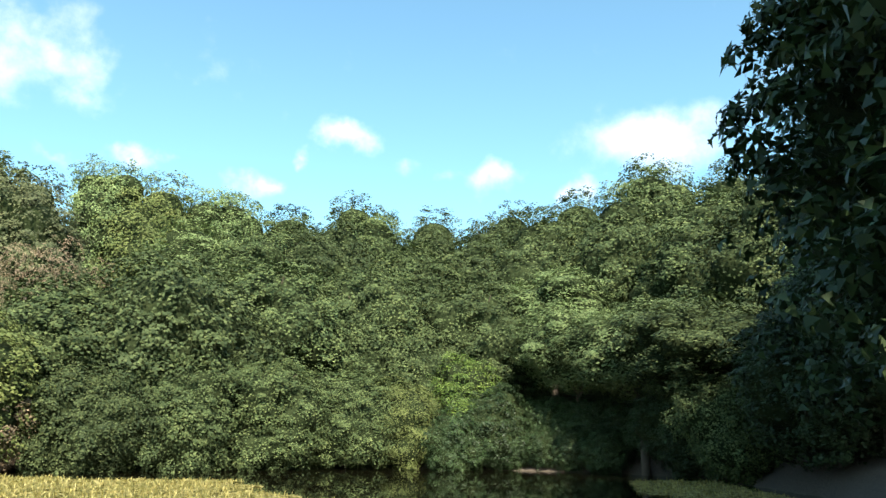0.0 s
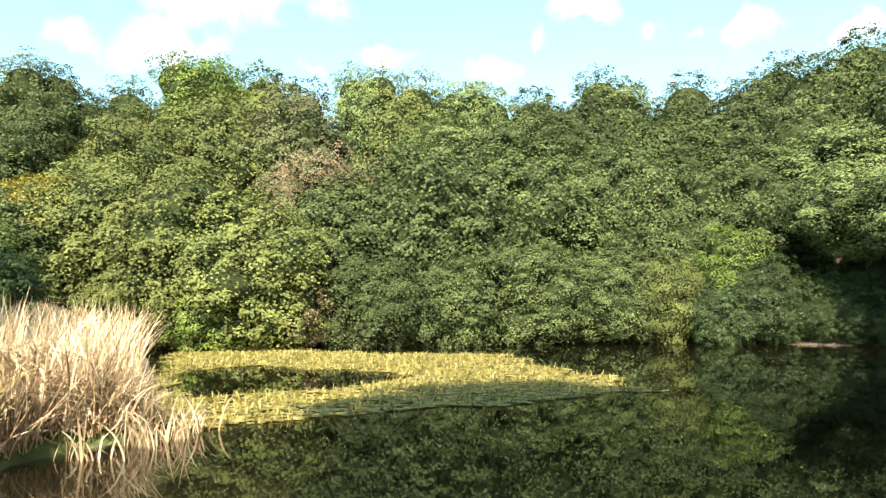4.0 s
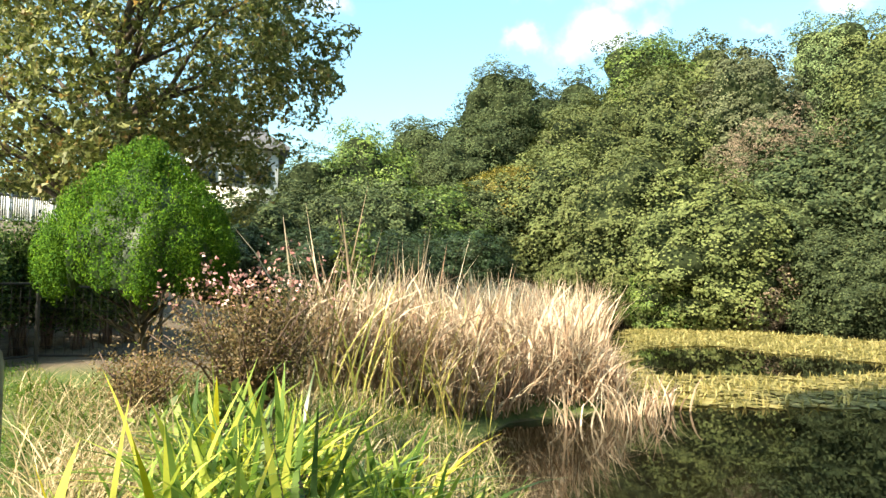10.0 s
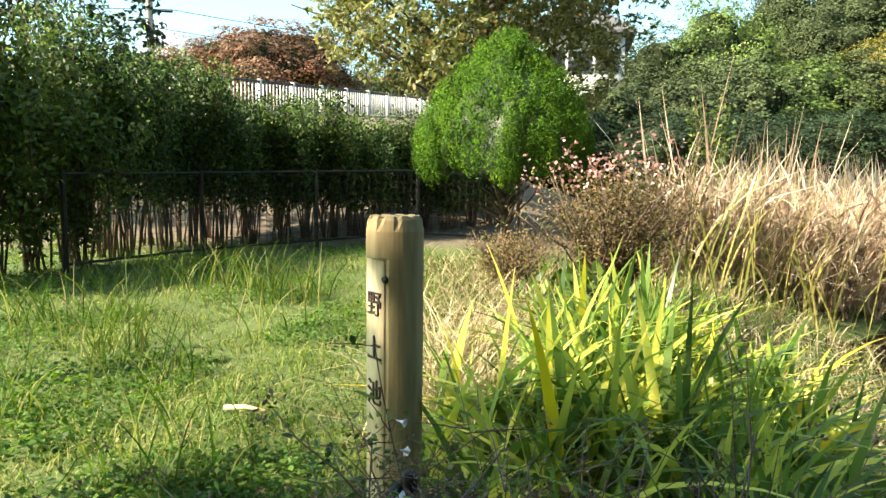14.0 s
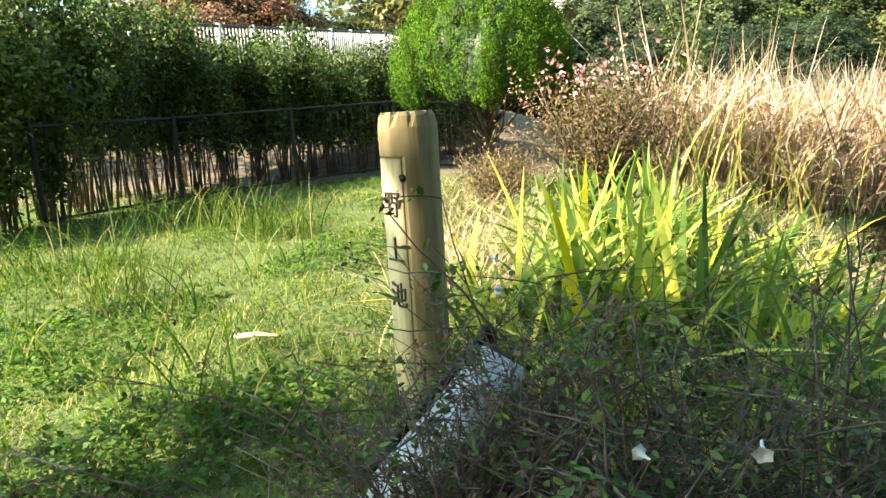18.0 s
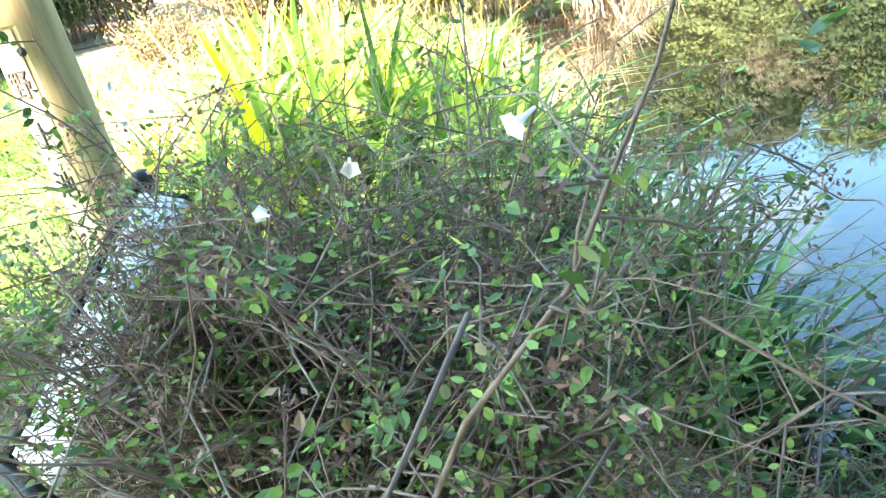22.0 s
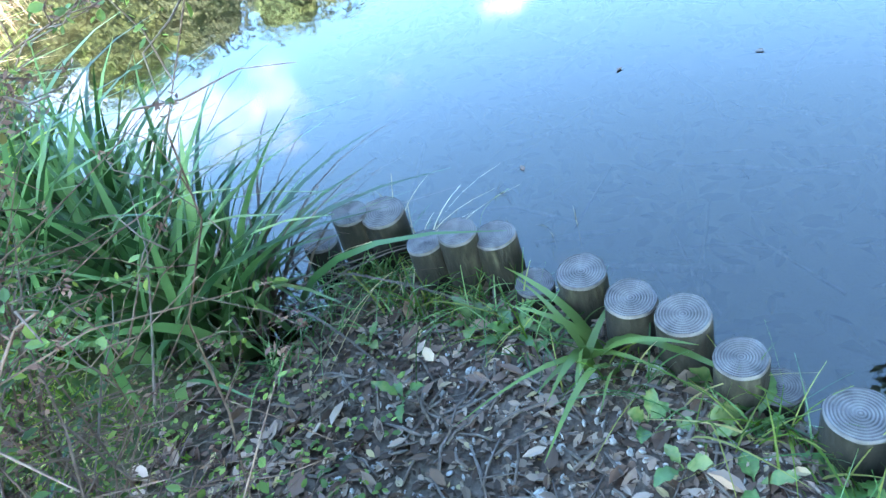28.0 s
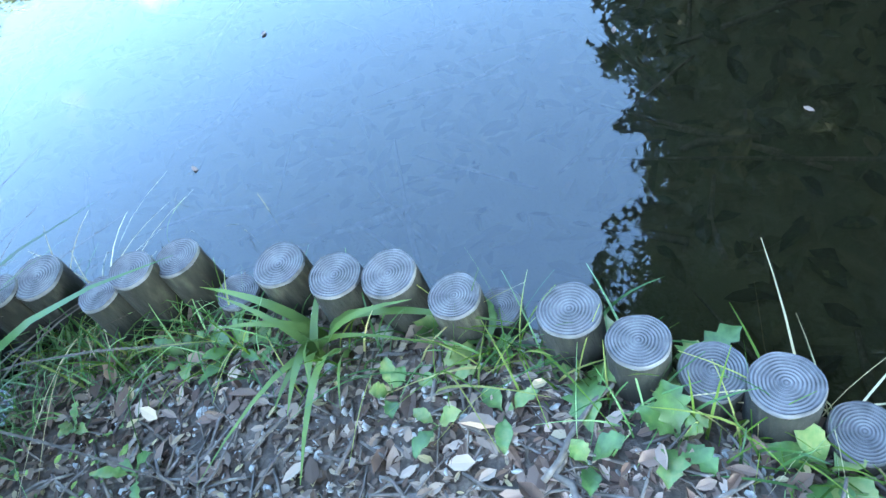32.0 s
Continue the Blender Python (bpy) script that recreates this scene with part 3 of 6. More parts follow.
def dome_arrays(r, rad, height, low, big, small, count, size, flat=0.0, spread=0.45, ratio=0.8, rough=0.13):
    """A full crown: overlapping boughs, each covered in round tufts, with small leaves all over the tufts; and its closed inside."""
    k = 1 - 0.5 * flat
    mid, half = (low + height) / 2 / k, (height - low) / 2 / k
    ax = np.array([rad, rad, half])

    def around(n):
        i = np.arange(n)
        u = 1 - 2 * (i + 0.5) / n
        a = i * 2.39996 + r.normal(0, 0.25, n)
        q = np.sqrt(1 - u * u)
        return np.stack([q * np.cos(a), q * np.sin(a), u], 1)

    c1 = around(big) * ax * r.uniform(0.45, 0.70, (big, 1))
    r1 = rad * r.uniform(0.24, 0.42, big)

    def shell(d, c, q):
        """Where rays from the middle along d last leave the balls, and which ball."""
        b = d @ c.T
        disc = b * b - (c * c).sum(1)[None] + (q * q)[None]
        far = np.where(disc > 0, b + np.sqrt(np.maximum(disc, 0)), 0.0)
        w = far.argmax(1)
        return far[np.arange(len(d)), w], w

    c1 = np.concatenate([c1, np.zeros((1, 3))])
    r1 = np.r_[r1, rad * 0.5]
    d2 = unit(around(small) * ax + r.normal(0, 0.1 * rad, (small, 3)))
    far, _ = shell(d2, c1, r1)
    c2 = d2 * (far * r.uniform(0.97, 1.12, small))[:, None]
    r2 = rad * r.uniform(0.6, 1.4, small) * rough
    o2 = unit(c2 / (ax * ax))
    per = int(count * 0.72 / small)
    d = unit(r.normal(0, 1, (small, per, 3)) + o2[:, None, :] * 0.9 + [0, 0, 0.75])
    p = (c2[:, None, :] + d * (r2[:, None, None] * r.uniform(0.72, 1.1, (small, per, 1)))).reshape(-1, 3)
    skin = unit(r.normal(0, 1, (int(count * 0.28), 3)) * ax)
    far, w = shell(skin, c1, r1)
    q = skin * far[:, None]
    c = np.concatenate([p, q + r.normal(0, 0.02, q.shape) * rad])
    o = np.concatenate([d.reshape(-1, 3) * 0.8 + np.repeat(o2, per, 0) * 0.5, unit(q - c1[w])])
    v, f = small_leaves(c, o + np.array([0, 0, 0.25]), size, size * ratio, r, spread)
    n, m = 56, 34
    th, ph = np.linspace(0.02, np.pi - 0.02, m), np.linspace(0, 2 * np.pi, n, endpoint=False)
    g = unit(np.stack([np.sin(th)[:, None] * np.cos(ph), np.sin(th)[:, None] * np.sin(ph), np.cos(th)[:, None] + 0 * ph], -1).reshape(-1, 3) * ax)
    far, _ = shell(g, c1, r1)
    cv = g * (far * 0.93)[:, None]
    kk = np.arange(m - 1)[:, None] * n + np.arange(n)[None]
    oo = np.arange(m - 1)[:, None] * n + (np.arange(n)[None] + 1) % n
    cf = np.stack([kk, kk + n, oo + n, oo], -1).reshape(-1, 4)
    z = np.array([1, 1, k])
    up = np.array([0, 0, mid * k])
    return (v * z + up, f), (cv * z + up, cf)


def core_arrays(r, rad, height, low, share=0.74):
    """A crown's closed, lumpy, dark core: it stops the sky from showing through and stands for the shade inside."""
    mid, half, n, m = (low + height) / 2, (height - low) / 2, 30, 18
    th = np.linspace(0.02, np.pi - 0.02, m)
    ph = np.linspace(0, 2 * np.pi, n, endpoint=False)
    bump = 1 + 0.16 * r.normal(0, 1, (m, n)).clip(-1.6, 1.6)
    q = np.sin(th)[:, None] ** 0.75 * bump * rad * share
    v = np.stack([q * np.cos(ph), q * np.sin(ph), mid + half * share * np.cos(th)[:, None] * (0.9 + 0.1 * bump)], -1).reshape(-1, 3)
    k = np.arange(m - 1)[:, None] * n + np.arange(n)[None]
    o = np.arange(m - 1)[:, None] * n + (np.arange(n)[None] + 1) % n
    return v, np.stack([k, k + n, o + n, o], -1).reshape(-1, 4)


def trunk_arrays(r, height, radius, limbs, reach, low=0.35):
    t = np.linspace(0, 1, 7)
    wob = np.cumsum(r.normal(0, 0.03 * height, (7, 2)), 0) * t[:, None]
    main = np.c_[wob, t * height]
    out = [tube(main, radius * (1.15 - 0.95 * t), 8)]
    for i in range(limbs):
        s = r.uniform(low, 0.85)
        p0 = np.array([np.interp(s, t, main[:, k]) for k in range(3)])
        a = i * 2.4 + r.normal(0, 0.3)
        ln = reach * r.uniform(0.6, 1.0) * (1.15 - 0.5 * s)
        u = np.linspace(0, 1, 5)[:, None]
        pts = p0 + np.array([math.cos(a), math.sin(a), 0]) * ln * u + np.array([0, 0, 1]) * ln * (0.75 * u - 0.15 * u * u) + r.normal(0, 0.04 * ln, (5, 3)) * u
        out.append(tube(pts, radius * 0.42 * (1.05 - 0.9 * u[:, 0]), 5))
    return join(out)


CROWNS = {}
# near-black green: the shade between the leaves is put into this colour
INNER_SHADE = surface("inner_crown_shade", [(0.3, (0.010, 0.014, 0.006)), (0.5, (0.020, 0.028, 0.011)), (0.7, (0.040, 0.050, 0.020))], 9, 0.9, 1.0, 40, distance=0.1)


ASPECTS = np.array([1.5, 2.0, 2.6, 3.3])


def crown_mesh(kind, variant, tall):
    key = (kind, variant, tall)
    if key not in CROWNS:
        r = np.random.default_rng(100 + variant * 13 + len(kind) + int(tall * 10))
        more = (tall / 2) ** 0.5
        if kind == "dome":          # dense evergreen, crown to the ground
            CROWNS[key] = dome_arrays(r, 1.0, tall, -0.15, 40, int(430 * more), 26000, 0.033, flat=0.45, spread=0.45, rough=0.12)
        elif kind == "layer":       # flat sprays
            CROWNS[key] = dome_arrays(r, 1.0, tall, 0.0, 32, int(240 * more), 24000, 0.034, flat=1.2, spread=0.3, rough=0.18)
        elif kind == "high":        # flat sprays above a bare trunk
            CROWNS[key] = dome_arrays(r, 1.0, tall, 0.38 * tall, 28, 220, 24000, 0.034, flat=1.1, spread=0.3, rough=0.18)
        elif kind == "tall":
            CROWNS[key] = dome_arrays(r, 0.9, tall, 0.1, 40, int(300 * more), 24000, 0.033, flat=0.35, spread=0.5, rough=0.16)
        elif kind == "bare":        # open twigs with few leaves left
            CROWNS[key] = (crown_arrays(r, 1.0, tall, 0.3 * tall, 60, 24, 14, 0.030, spread=0.8, ratio=0.3), None)
        else:                       # loose
            CROWNS[key] = dome_arrays(r, 1.0, tall, 0.0, 28, int(250 * more), 24000, 0.034, flat=0.35, spread=0.55, rough=0.17)
    return CROWNS[key]


INNER_SHADE.node_tree.nodes["Principled BSDF"].inputs["Specular IOR Level"].default_value = 0.08
MESHES = {}


def forest_tree(kind, variant, leaf, x, y, rad, top, label, rz=0.0, base=None, group="trees round the pond"):
    """One tree of the wooded bank: its trunk, and its crown up to the height top above the water."""
    z = float(ground_z(x, y)[0]) if base is None else base
    tall = float(ASPECTS[np.abs(ASPECTS - (top - z) / rad).argmin()])
    key = (kind, variant, tall, leaf)
    (v, f), core = crown_mesh(kind, variant, tall)
    hgt = np.percentile(v[:, 2], 99.4)
    if key not in MESHES:
        MESHES[key] = mesh_of("crown", v, f, LEAF[leaf])
        MESHES[key + ("inside",)] = mesh_of("inner_foliage", core[0], core[1], INNER_SHADE) if core else None
    if (variant, tall) not in MESHES:
        r = np.random.default_rng(40 + variant)
        v, f = trunk_arrays(r, tall * 0.8, 0.055, 9, 0.7)
        MESHES[variant, tall] = mesh_of("trunk", v, quads(v, f), BARK, True)
    tr = thing("tree", label, "tree", x, y, z - 0.05, rz, group)
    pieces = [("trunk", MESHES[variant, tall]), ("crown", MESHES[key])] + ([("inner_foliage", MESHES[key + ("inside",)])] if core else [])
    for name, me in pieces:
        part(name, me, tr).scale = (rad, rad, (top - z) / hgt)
    return tr


def polar(az, dist):
    a = radians(az)
    return -math.sin(a) * dist, math.cos(a) * dist


DARK, OLIVE = "dense dark evergreen tree on the far bank", "broad olive-green tree in low autumn sun"
# azimuth, distance, radius, elevation of the top (degrees), kind, leaf, label
ROWS = [
    # front row along the far shore
    (34.5, 40.5, 4.6, 9.5, "dome", "olive", OLIVE), (39.5, 42, 4.6, 11.0, "dome", "olive", OLIVE), (44.5, 44, 4.4, 11.5, "loose", "olive", OLIVE),
    (48.5, 45, 3.4, 9.8, "loose", "yellowing", "yellowing tree at the edge of the reeds"),
    (27.0, 44.5, 5.0, 11.0, "dome", "oakgreen", DARK), (20.0, 45.5, 5.8, 12.4, "dome", "oakgreen", DARK), (12.5, 47.5, 5.4, 13.0, "dome", "oakgreen", DARK),
    (6.0, 49.5, 4.6, 13.0, "dome", "oakgreen", DARK), (1.5, 48.5, 4.0, 8.8, "loose", "oakgreen", DARK), (-1.8, 47.5, 2.6, 6.4, "loose", "bright", "light green tree over the water"),
    (25.2, 40.8, 3.2, 5.2, "dome", "oakgreen", DARK), (18.8, 42.2, 3.4, 5.6, "dome", "oakgreen", DARK), (12.8, 43.6, 3.4, 5.8, "dome", "oakgreen", DARK), (7.0, 45.2, 3.2, 5.2, "dome", "oakgreen", DARK),
    (2.8, 45.8, 2.4, 4.6, "loose", "olive", OLIVE), (31.0, 40.5, 2.6, 4.0, "loose", "twig", "low bush with rusty twigs at the waterline"), (36.5, 39.8, 2.6, 4.0, "dome", "bright", "low bright green bush over the water"),
    (42.0, 42, 3.0, 4.2, "dome", "olive", OLIVE), (46.5, 44.5, 3.0, 4.4, "dome", "oakgreen", DARK),
    (-10.5, 46.5, 3.8, 10.0, "high", "pale", "pale green tree with flat layered sprays"), (-15.5, 43, 4.2, 10.5, "high", "pale", "pale green tree with flat layered sprays"),
    (-9.0, 50, 4.4, 12.8, "high", "pale", "pale green tree with flat layered sprays"), (-3.5, 50, 4.6, 12.0, "dome", "oakgreen", DARK),
    (-20.5, 39, 4.4, 10.5, "high", "oakgreen", DARK), (-28.5, 33, 3.6, 11.0, "dome", "darkgreen", "evergreen on the bank, shade put into its dark leaves"),
    (-18.5, 41, 2.6, 6.5, "dome", "darkgreen", "evergreen on the bank, shade put into its dark leaves"), (-22.5, 38, 3.0, 6.0, "dome", "oakgreen", DARK),
    # second row up the slope
    (29.0, 44.5, 3.4, 13.0, "bare", "twig", "half bare tree with reddish brown twigs"),
    (31.0, 53, 4.8, 17.8, "dome", "greyolive", "rounded grey-olive tree up the slope"), (37.5, 53, 5.0, 17.0, "tall", "olive", OLIVE), (19.0, 55, 4.6, 15.6, "layer", "pale", "pale green tree up the slope"), (15.5, 56, 5.0, 15.0, "dome", "oakgreen", DARK),
    (9.0, 56, 5.4, 16.6, "dome", "oakgreen", DARK), (2.5, 56, 5.0, 15.2, "dome", "oakgreen", DARK), (-3.0, 57, 5.0, 15.5, "dome", "oakgreen", DARK), (-8.5, 56, 5.4, 17.6, "dome", "oakgreen", DARK),
    (-14.5, 54, 5.6, 18.6, "dome", "oakgreen", DARK), (-20.5, 50, 5.6, 18.2, "dome", "oakgreen", DARK), (-26.5, 46, 5.6, 19.0, "dome", "oakgreen", DARK),
    (43.0, 53, 4.6, 15.0, "loose", "olive", OLIVE),
    # skyline
    (38.3, 64, 5.4, 19.2, "tall", "bright", "tall bright green tree on the skyline"), (33.0, 64, 5.4, 18.6, "tall", "olive", OLIVE), (25.6, 64, 4.4, 19.0, "tall", "pale", "pale green tree up the slope"),
    (22.5, 64, 5.2, 18.5, "loose", "olive", OLIVE), (17.5, 66, 4.8, 18.0, "loose", "pale", "pale green tree up the slope"), (12.0, 67, 5.4, 17.5, "dome", "oakgreen", DARK), (6.5, 67, 5.8, 18.2, "dome", "oakgreen", DARK),
    (0.5, 68, 5.4, 17.4, "dome", "oakgreen", DARK), (-5.0, 67, 5.4, 17.8, "dome", "oakgreen", DARK), (-10.5, 66, 5.6, 19.0, "dome", "oakgreen", DARK), (-17.0, 62, 6.0, 20.8, "dome", "oakgreen", DARK),
    (-23.5, 58, 6.0, 20.0, "dome", "oakgreen", DARK), (-30.0, 52, 6.0, 21.0, "dome", "darkgreen", "evergreen on the bank, shade put into its dark leaves"),
    (43.2, 62, 4.6, 16.6, "tall", "oakgreen", DARK), (49.3, 58, 4.2, 17.4, "tall", "oakgreen", "tall dark evergreen behind the reeds"), (46.5, 60, 4.0, 15.8, "tall", "oakgreen", DARK),
    (52.5, 55, 4.2, 13.6, "loose", "oakgreen", DARK), (56.2, 56, 3.6, 13.4, "tall", "oakgreen", DARK), (60.0, 50, 4.2, 12.6, "loose", "bright", "green tree behind the reeds"),
    (64.5, 48, 4.0, 10.8, "loose", "oakgreen", DARK), (68.0, 44, 3.8, 9.0, "dome", "oakgreen", DARK),
    # behind the reeds
    (51.0, 42, 4.0, 8.5, "dome", "oakgreen", DARK), (55.5, 40, 4.0, 8.2, "dome", "bright", "green tree behind the reeds"), (59.8, 38, 4.0, 8.6, "dome", "oakgreen", DARK), (64.0, 35, 3.6, 8.0, "dome", "oakgreen", DARK),
    (68.0, 33, 3.4, 7.2, "dome", "oakgreen", DARK), (72.0, 30, 3.2, 6.4, "dome", "darkgreen", "evergreen behind the hedge, shade put into its dark leaves"), (76, 28, 3.2, 6.0, "dome", "darkgreen", "evergreen behind the hedge, shade put into its dark leaves"),
    (53.0, 33, 3.0, 5.0, "dome", "darkgreen", "evergreen on the bank, shade put into its dark leaves"), (58.0, 31, 2.8, 4.8, "dome", "darkgreen", "evergreen on the bank, shade put into its dark leaves"), (63.0, 29, 2.8, 4.8, "dome", "darkgreen", "evergreen on the bank, shade put into its dark leaves"),
    # behind the railing
    (89.5, 50, 4.0, 7.6, "loose", "olive", OLIVE), (85.5, 50, 4.2, 7.8, "loose", "oakgreen", DARK), (81.5, 52, 4.2, 8.2, "loose", "olive", OLIVE), (77.5, 50, 4.0, 7.8, "dome", "oakgreen", DARK), (73.5, 48, 3.8, 6.8, "dome", "oakgreen", DARK),
    # reddening trees by the road
    (92.5, 44, 4.4, 11.0, "loose", "rust", "cherry tree with russet autumn leaves by the road"), (97.0, 48, 4.0, 10.2, "loose", "rust", "cherry tree with russet autumn leaves by the road"),
    (101.0, 52, 3.6, 8.4, "loose", "olive", OLIVE), (104.5, 50, 3.6, 8.2, "loose", "olive", OLIVE),
]
# bushes added in the dark gap under the trees; their colour holds its shade
ROWS += [(az, d, rad, el, "dome", "darkgreen", "low bush at the far waterline, shade put into its dark leaves") for az, d, rad, el in
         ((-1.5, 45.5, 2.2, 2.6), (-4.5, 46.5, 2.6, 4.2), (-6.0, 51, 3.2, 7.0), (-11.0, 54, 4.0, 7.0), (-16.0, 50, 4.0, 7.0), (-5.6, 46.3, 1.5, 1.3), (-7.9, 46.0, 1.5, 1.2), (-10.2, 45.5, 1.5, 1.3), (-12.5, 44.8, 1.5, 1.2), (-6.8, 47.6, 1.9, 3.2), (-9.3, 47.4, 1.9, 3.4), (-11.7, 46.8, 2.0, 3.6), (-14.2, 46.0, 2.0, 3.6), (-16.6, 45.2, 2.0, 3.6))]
# row added along the right bank so that each tree shades the next
ROWS += [(-46.6, 13.1, 4.2, 48, "tall", "darkgreen", "tall evergreen added to darken the right bank, shade put into its leaves"), (-39.4, 18.1, 4.2, 40, "tall", "darkgreen", "tall evergreen added to darken the right bank, shade put into its leaves"),
         (-36.0, 23, 4.0, 28, "tall", "darkgreen", "tall evergreen added to darken the right bank, shade put into its leaves"), (-31.5, 28.7, 3.8, 18, "tall", "darkgreen", "tall evergreen added to darken the right bank, shade put into its leaves"), (-30.0, 34.5, 3.6, 15, "tall", "darkgreen", "tall evergreen added to darken the right bank, shade put into its leaves")]
EYE = 1.6
for i, (az, dist, rad, el, kind, leaf, label) in enumerate(ROWS):
    dist -= 2.6 if dist < 48 and el < 13 and az < 49 else 0
    x, y = polar(az, dist)
    forest_tree(kind, i % 2, leaf, x, y, rad, EYE + dist * math.tan(radians(el)), label, rz=(i * 67) % 360)


# ---- large single trees ----
def own_tree(name, label, category, x, y, rad, low, top, leaf_mat, lumps, tufts, per, size, seed, trunk_r, limbs=10, flat=0.0, spread=0.5, core=0.72, group="", ratio=0.7):
    z = float(ground_z(x, y)[0])
    r = np.random.default_rng(seed)
    tr = thing(name, label, category, x, y, z - 0.05, 0, group)
    v, f = trunk_arrays(r, (top - z) * 0.8, trunk_r, limbs, rad * 1.05, low=max(0.15, (low - z) / (top - z) * 0.9))
    part("trunk", mesh_of("trunk", v, quads(v, f), BARK, True), tr)
    v, f = crown_arrays(r, rad, top - z, low - z, lumps, tufts, per, size, flat, spread, ratio)
    part("crown", mesh_of("crown", v, f, leaf_mat), tr)
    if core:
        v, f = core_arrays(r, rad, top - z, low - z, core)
        part("inner_foliage", mesh_of("inner_foliage", v, f, INNER_SHADE), tr)
    return tr


own_tree("oak_tree", "large oak with long drooping green-brown leaves, sunlit", "tree", -14.7, 3.1, 3.3, 3.0, 10.2, LEAF["oak"], 130, 28, 19, 0.125, 31, 0.17, 40, spread=0.9, core=0, ratio=0.42)
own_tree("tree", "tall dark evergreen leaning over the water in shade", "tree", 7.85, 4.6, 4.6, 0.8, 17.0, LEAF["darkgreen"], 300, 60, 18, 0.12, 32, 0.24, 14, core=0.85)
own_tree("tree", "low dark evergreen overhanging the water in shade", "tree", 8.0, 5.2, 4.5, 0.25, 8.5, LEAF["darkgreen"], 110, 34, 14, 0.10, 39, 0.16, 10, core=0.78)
# four unseen trees, added only to block the sun and sky
own_tree("tree", "unseen broad evergreen added to shade the log edging", "tree", 2.2, -5.4, 3.3, 2.0, 9.5, LEAF["darkgreen"], 90, 20, 9, 0.2, 33, 0.2, 10, core=0.8)
own_tree("tree", "unseen evergreen added to shade the bush and logs", "tree", 1.4, -3.3, 2.7, 3.6, 9.0, LEAF["darkgreen"], 80, 20, 9, 0.2, 37, 0.14, 10, core=0.8)
own_tree("tree", "unseen tall evergreen added to shade the dark tree on the right", "tree", 8.0, -1.8, 4.4, 2.0, 21.0, LEAF["darkgreen"], 110, 20, 8, 0.26, 34, 0.26, 8, core=0.8)
own_tree("tree", "unseen tall evergreen, high crown added to shade the floating plants", "tree", 0.8, -5.5, 3.4, 11.0, 18.0, LEAF["darkgreen"], 90, 18, 8, 0.26, 36, 0.26, 8, core=0.8)
own_tree("cedar_tree", "dark cedar with level branches behind the fence", "tree", -13.05, -4.75, 1.9, 1.6, 6.6, LEAF["darkgreen"], 60, 18, 10, 0.09, 35, 0.12, 16, flat=0.6, spread=0.4, core=0)


# unseen, added to cast shade on the near irises and the bush
own_tree("tree", "unseen young evergreen added to shade the irises and bush", "tree", 0.5, -2.6, 1.45, 2.1, 4.3, LEAF["darkgreen"], 60, 20, 9, 0.14, 38, 0.08, 8, core=0.8)


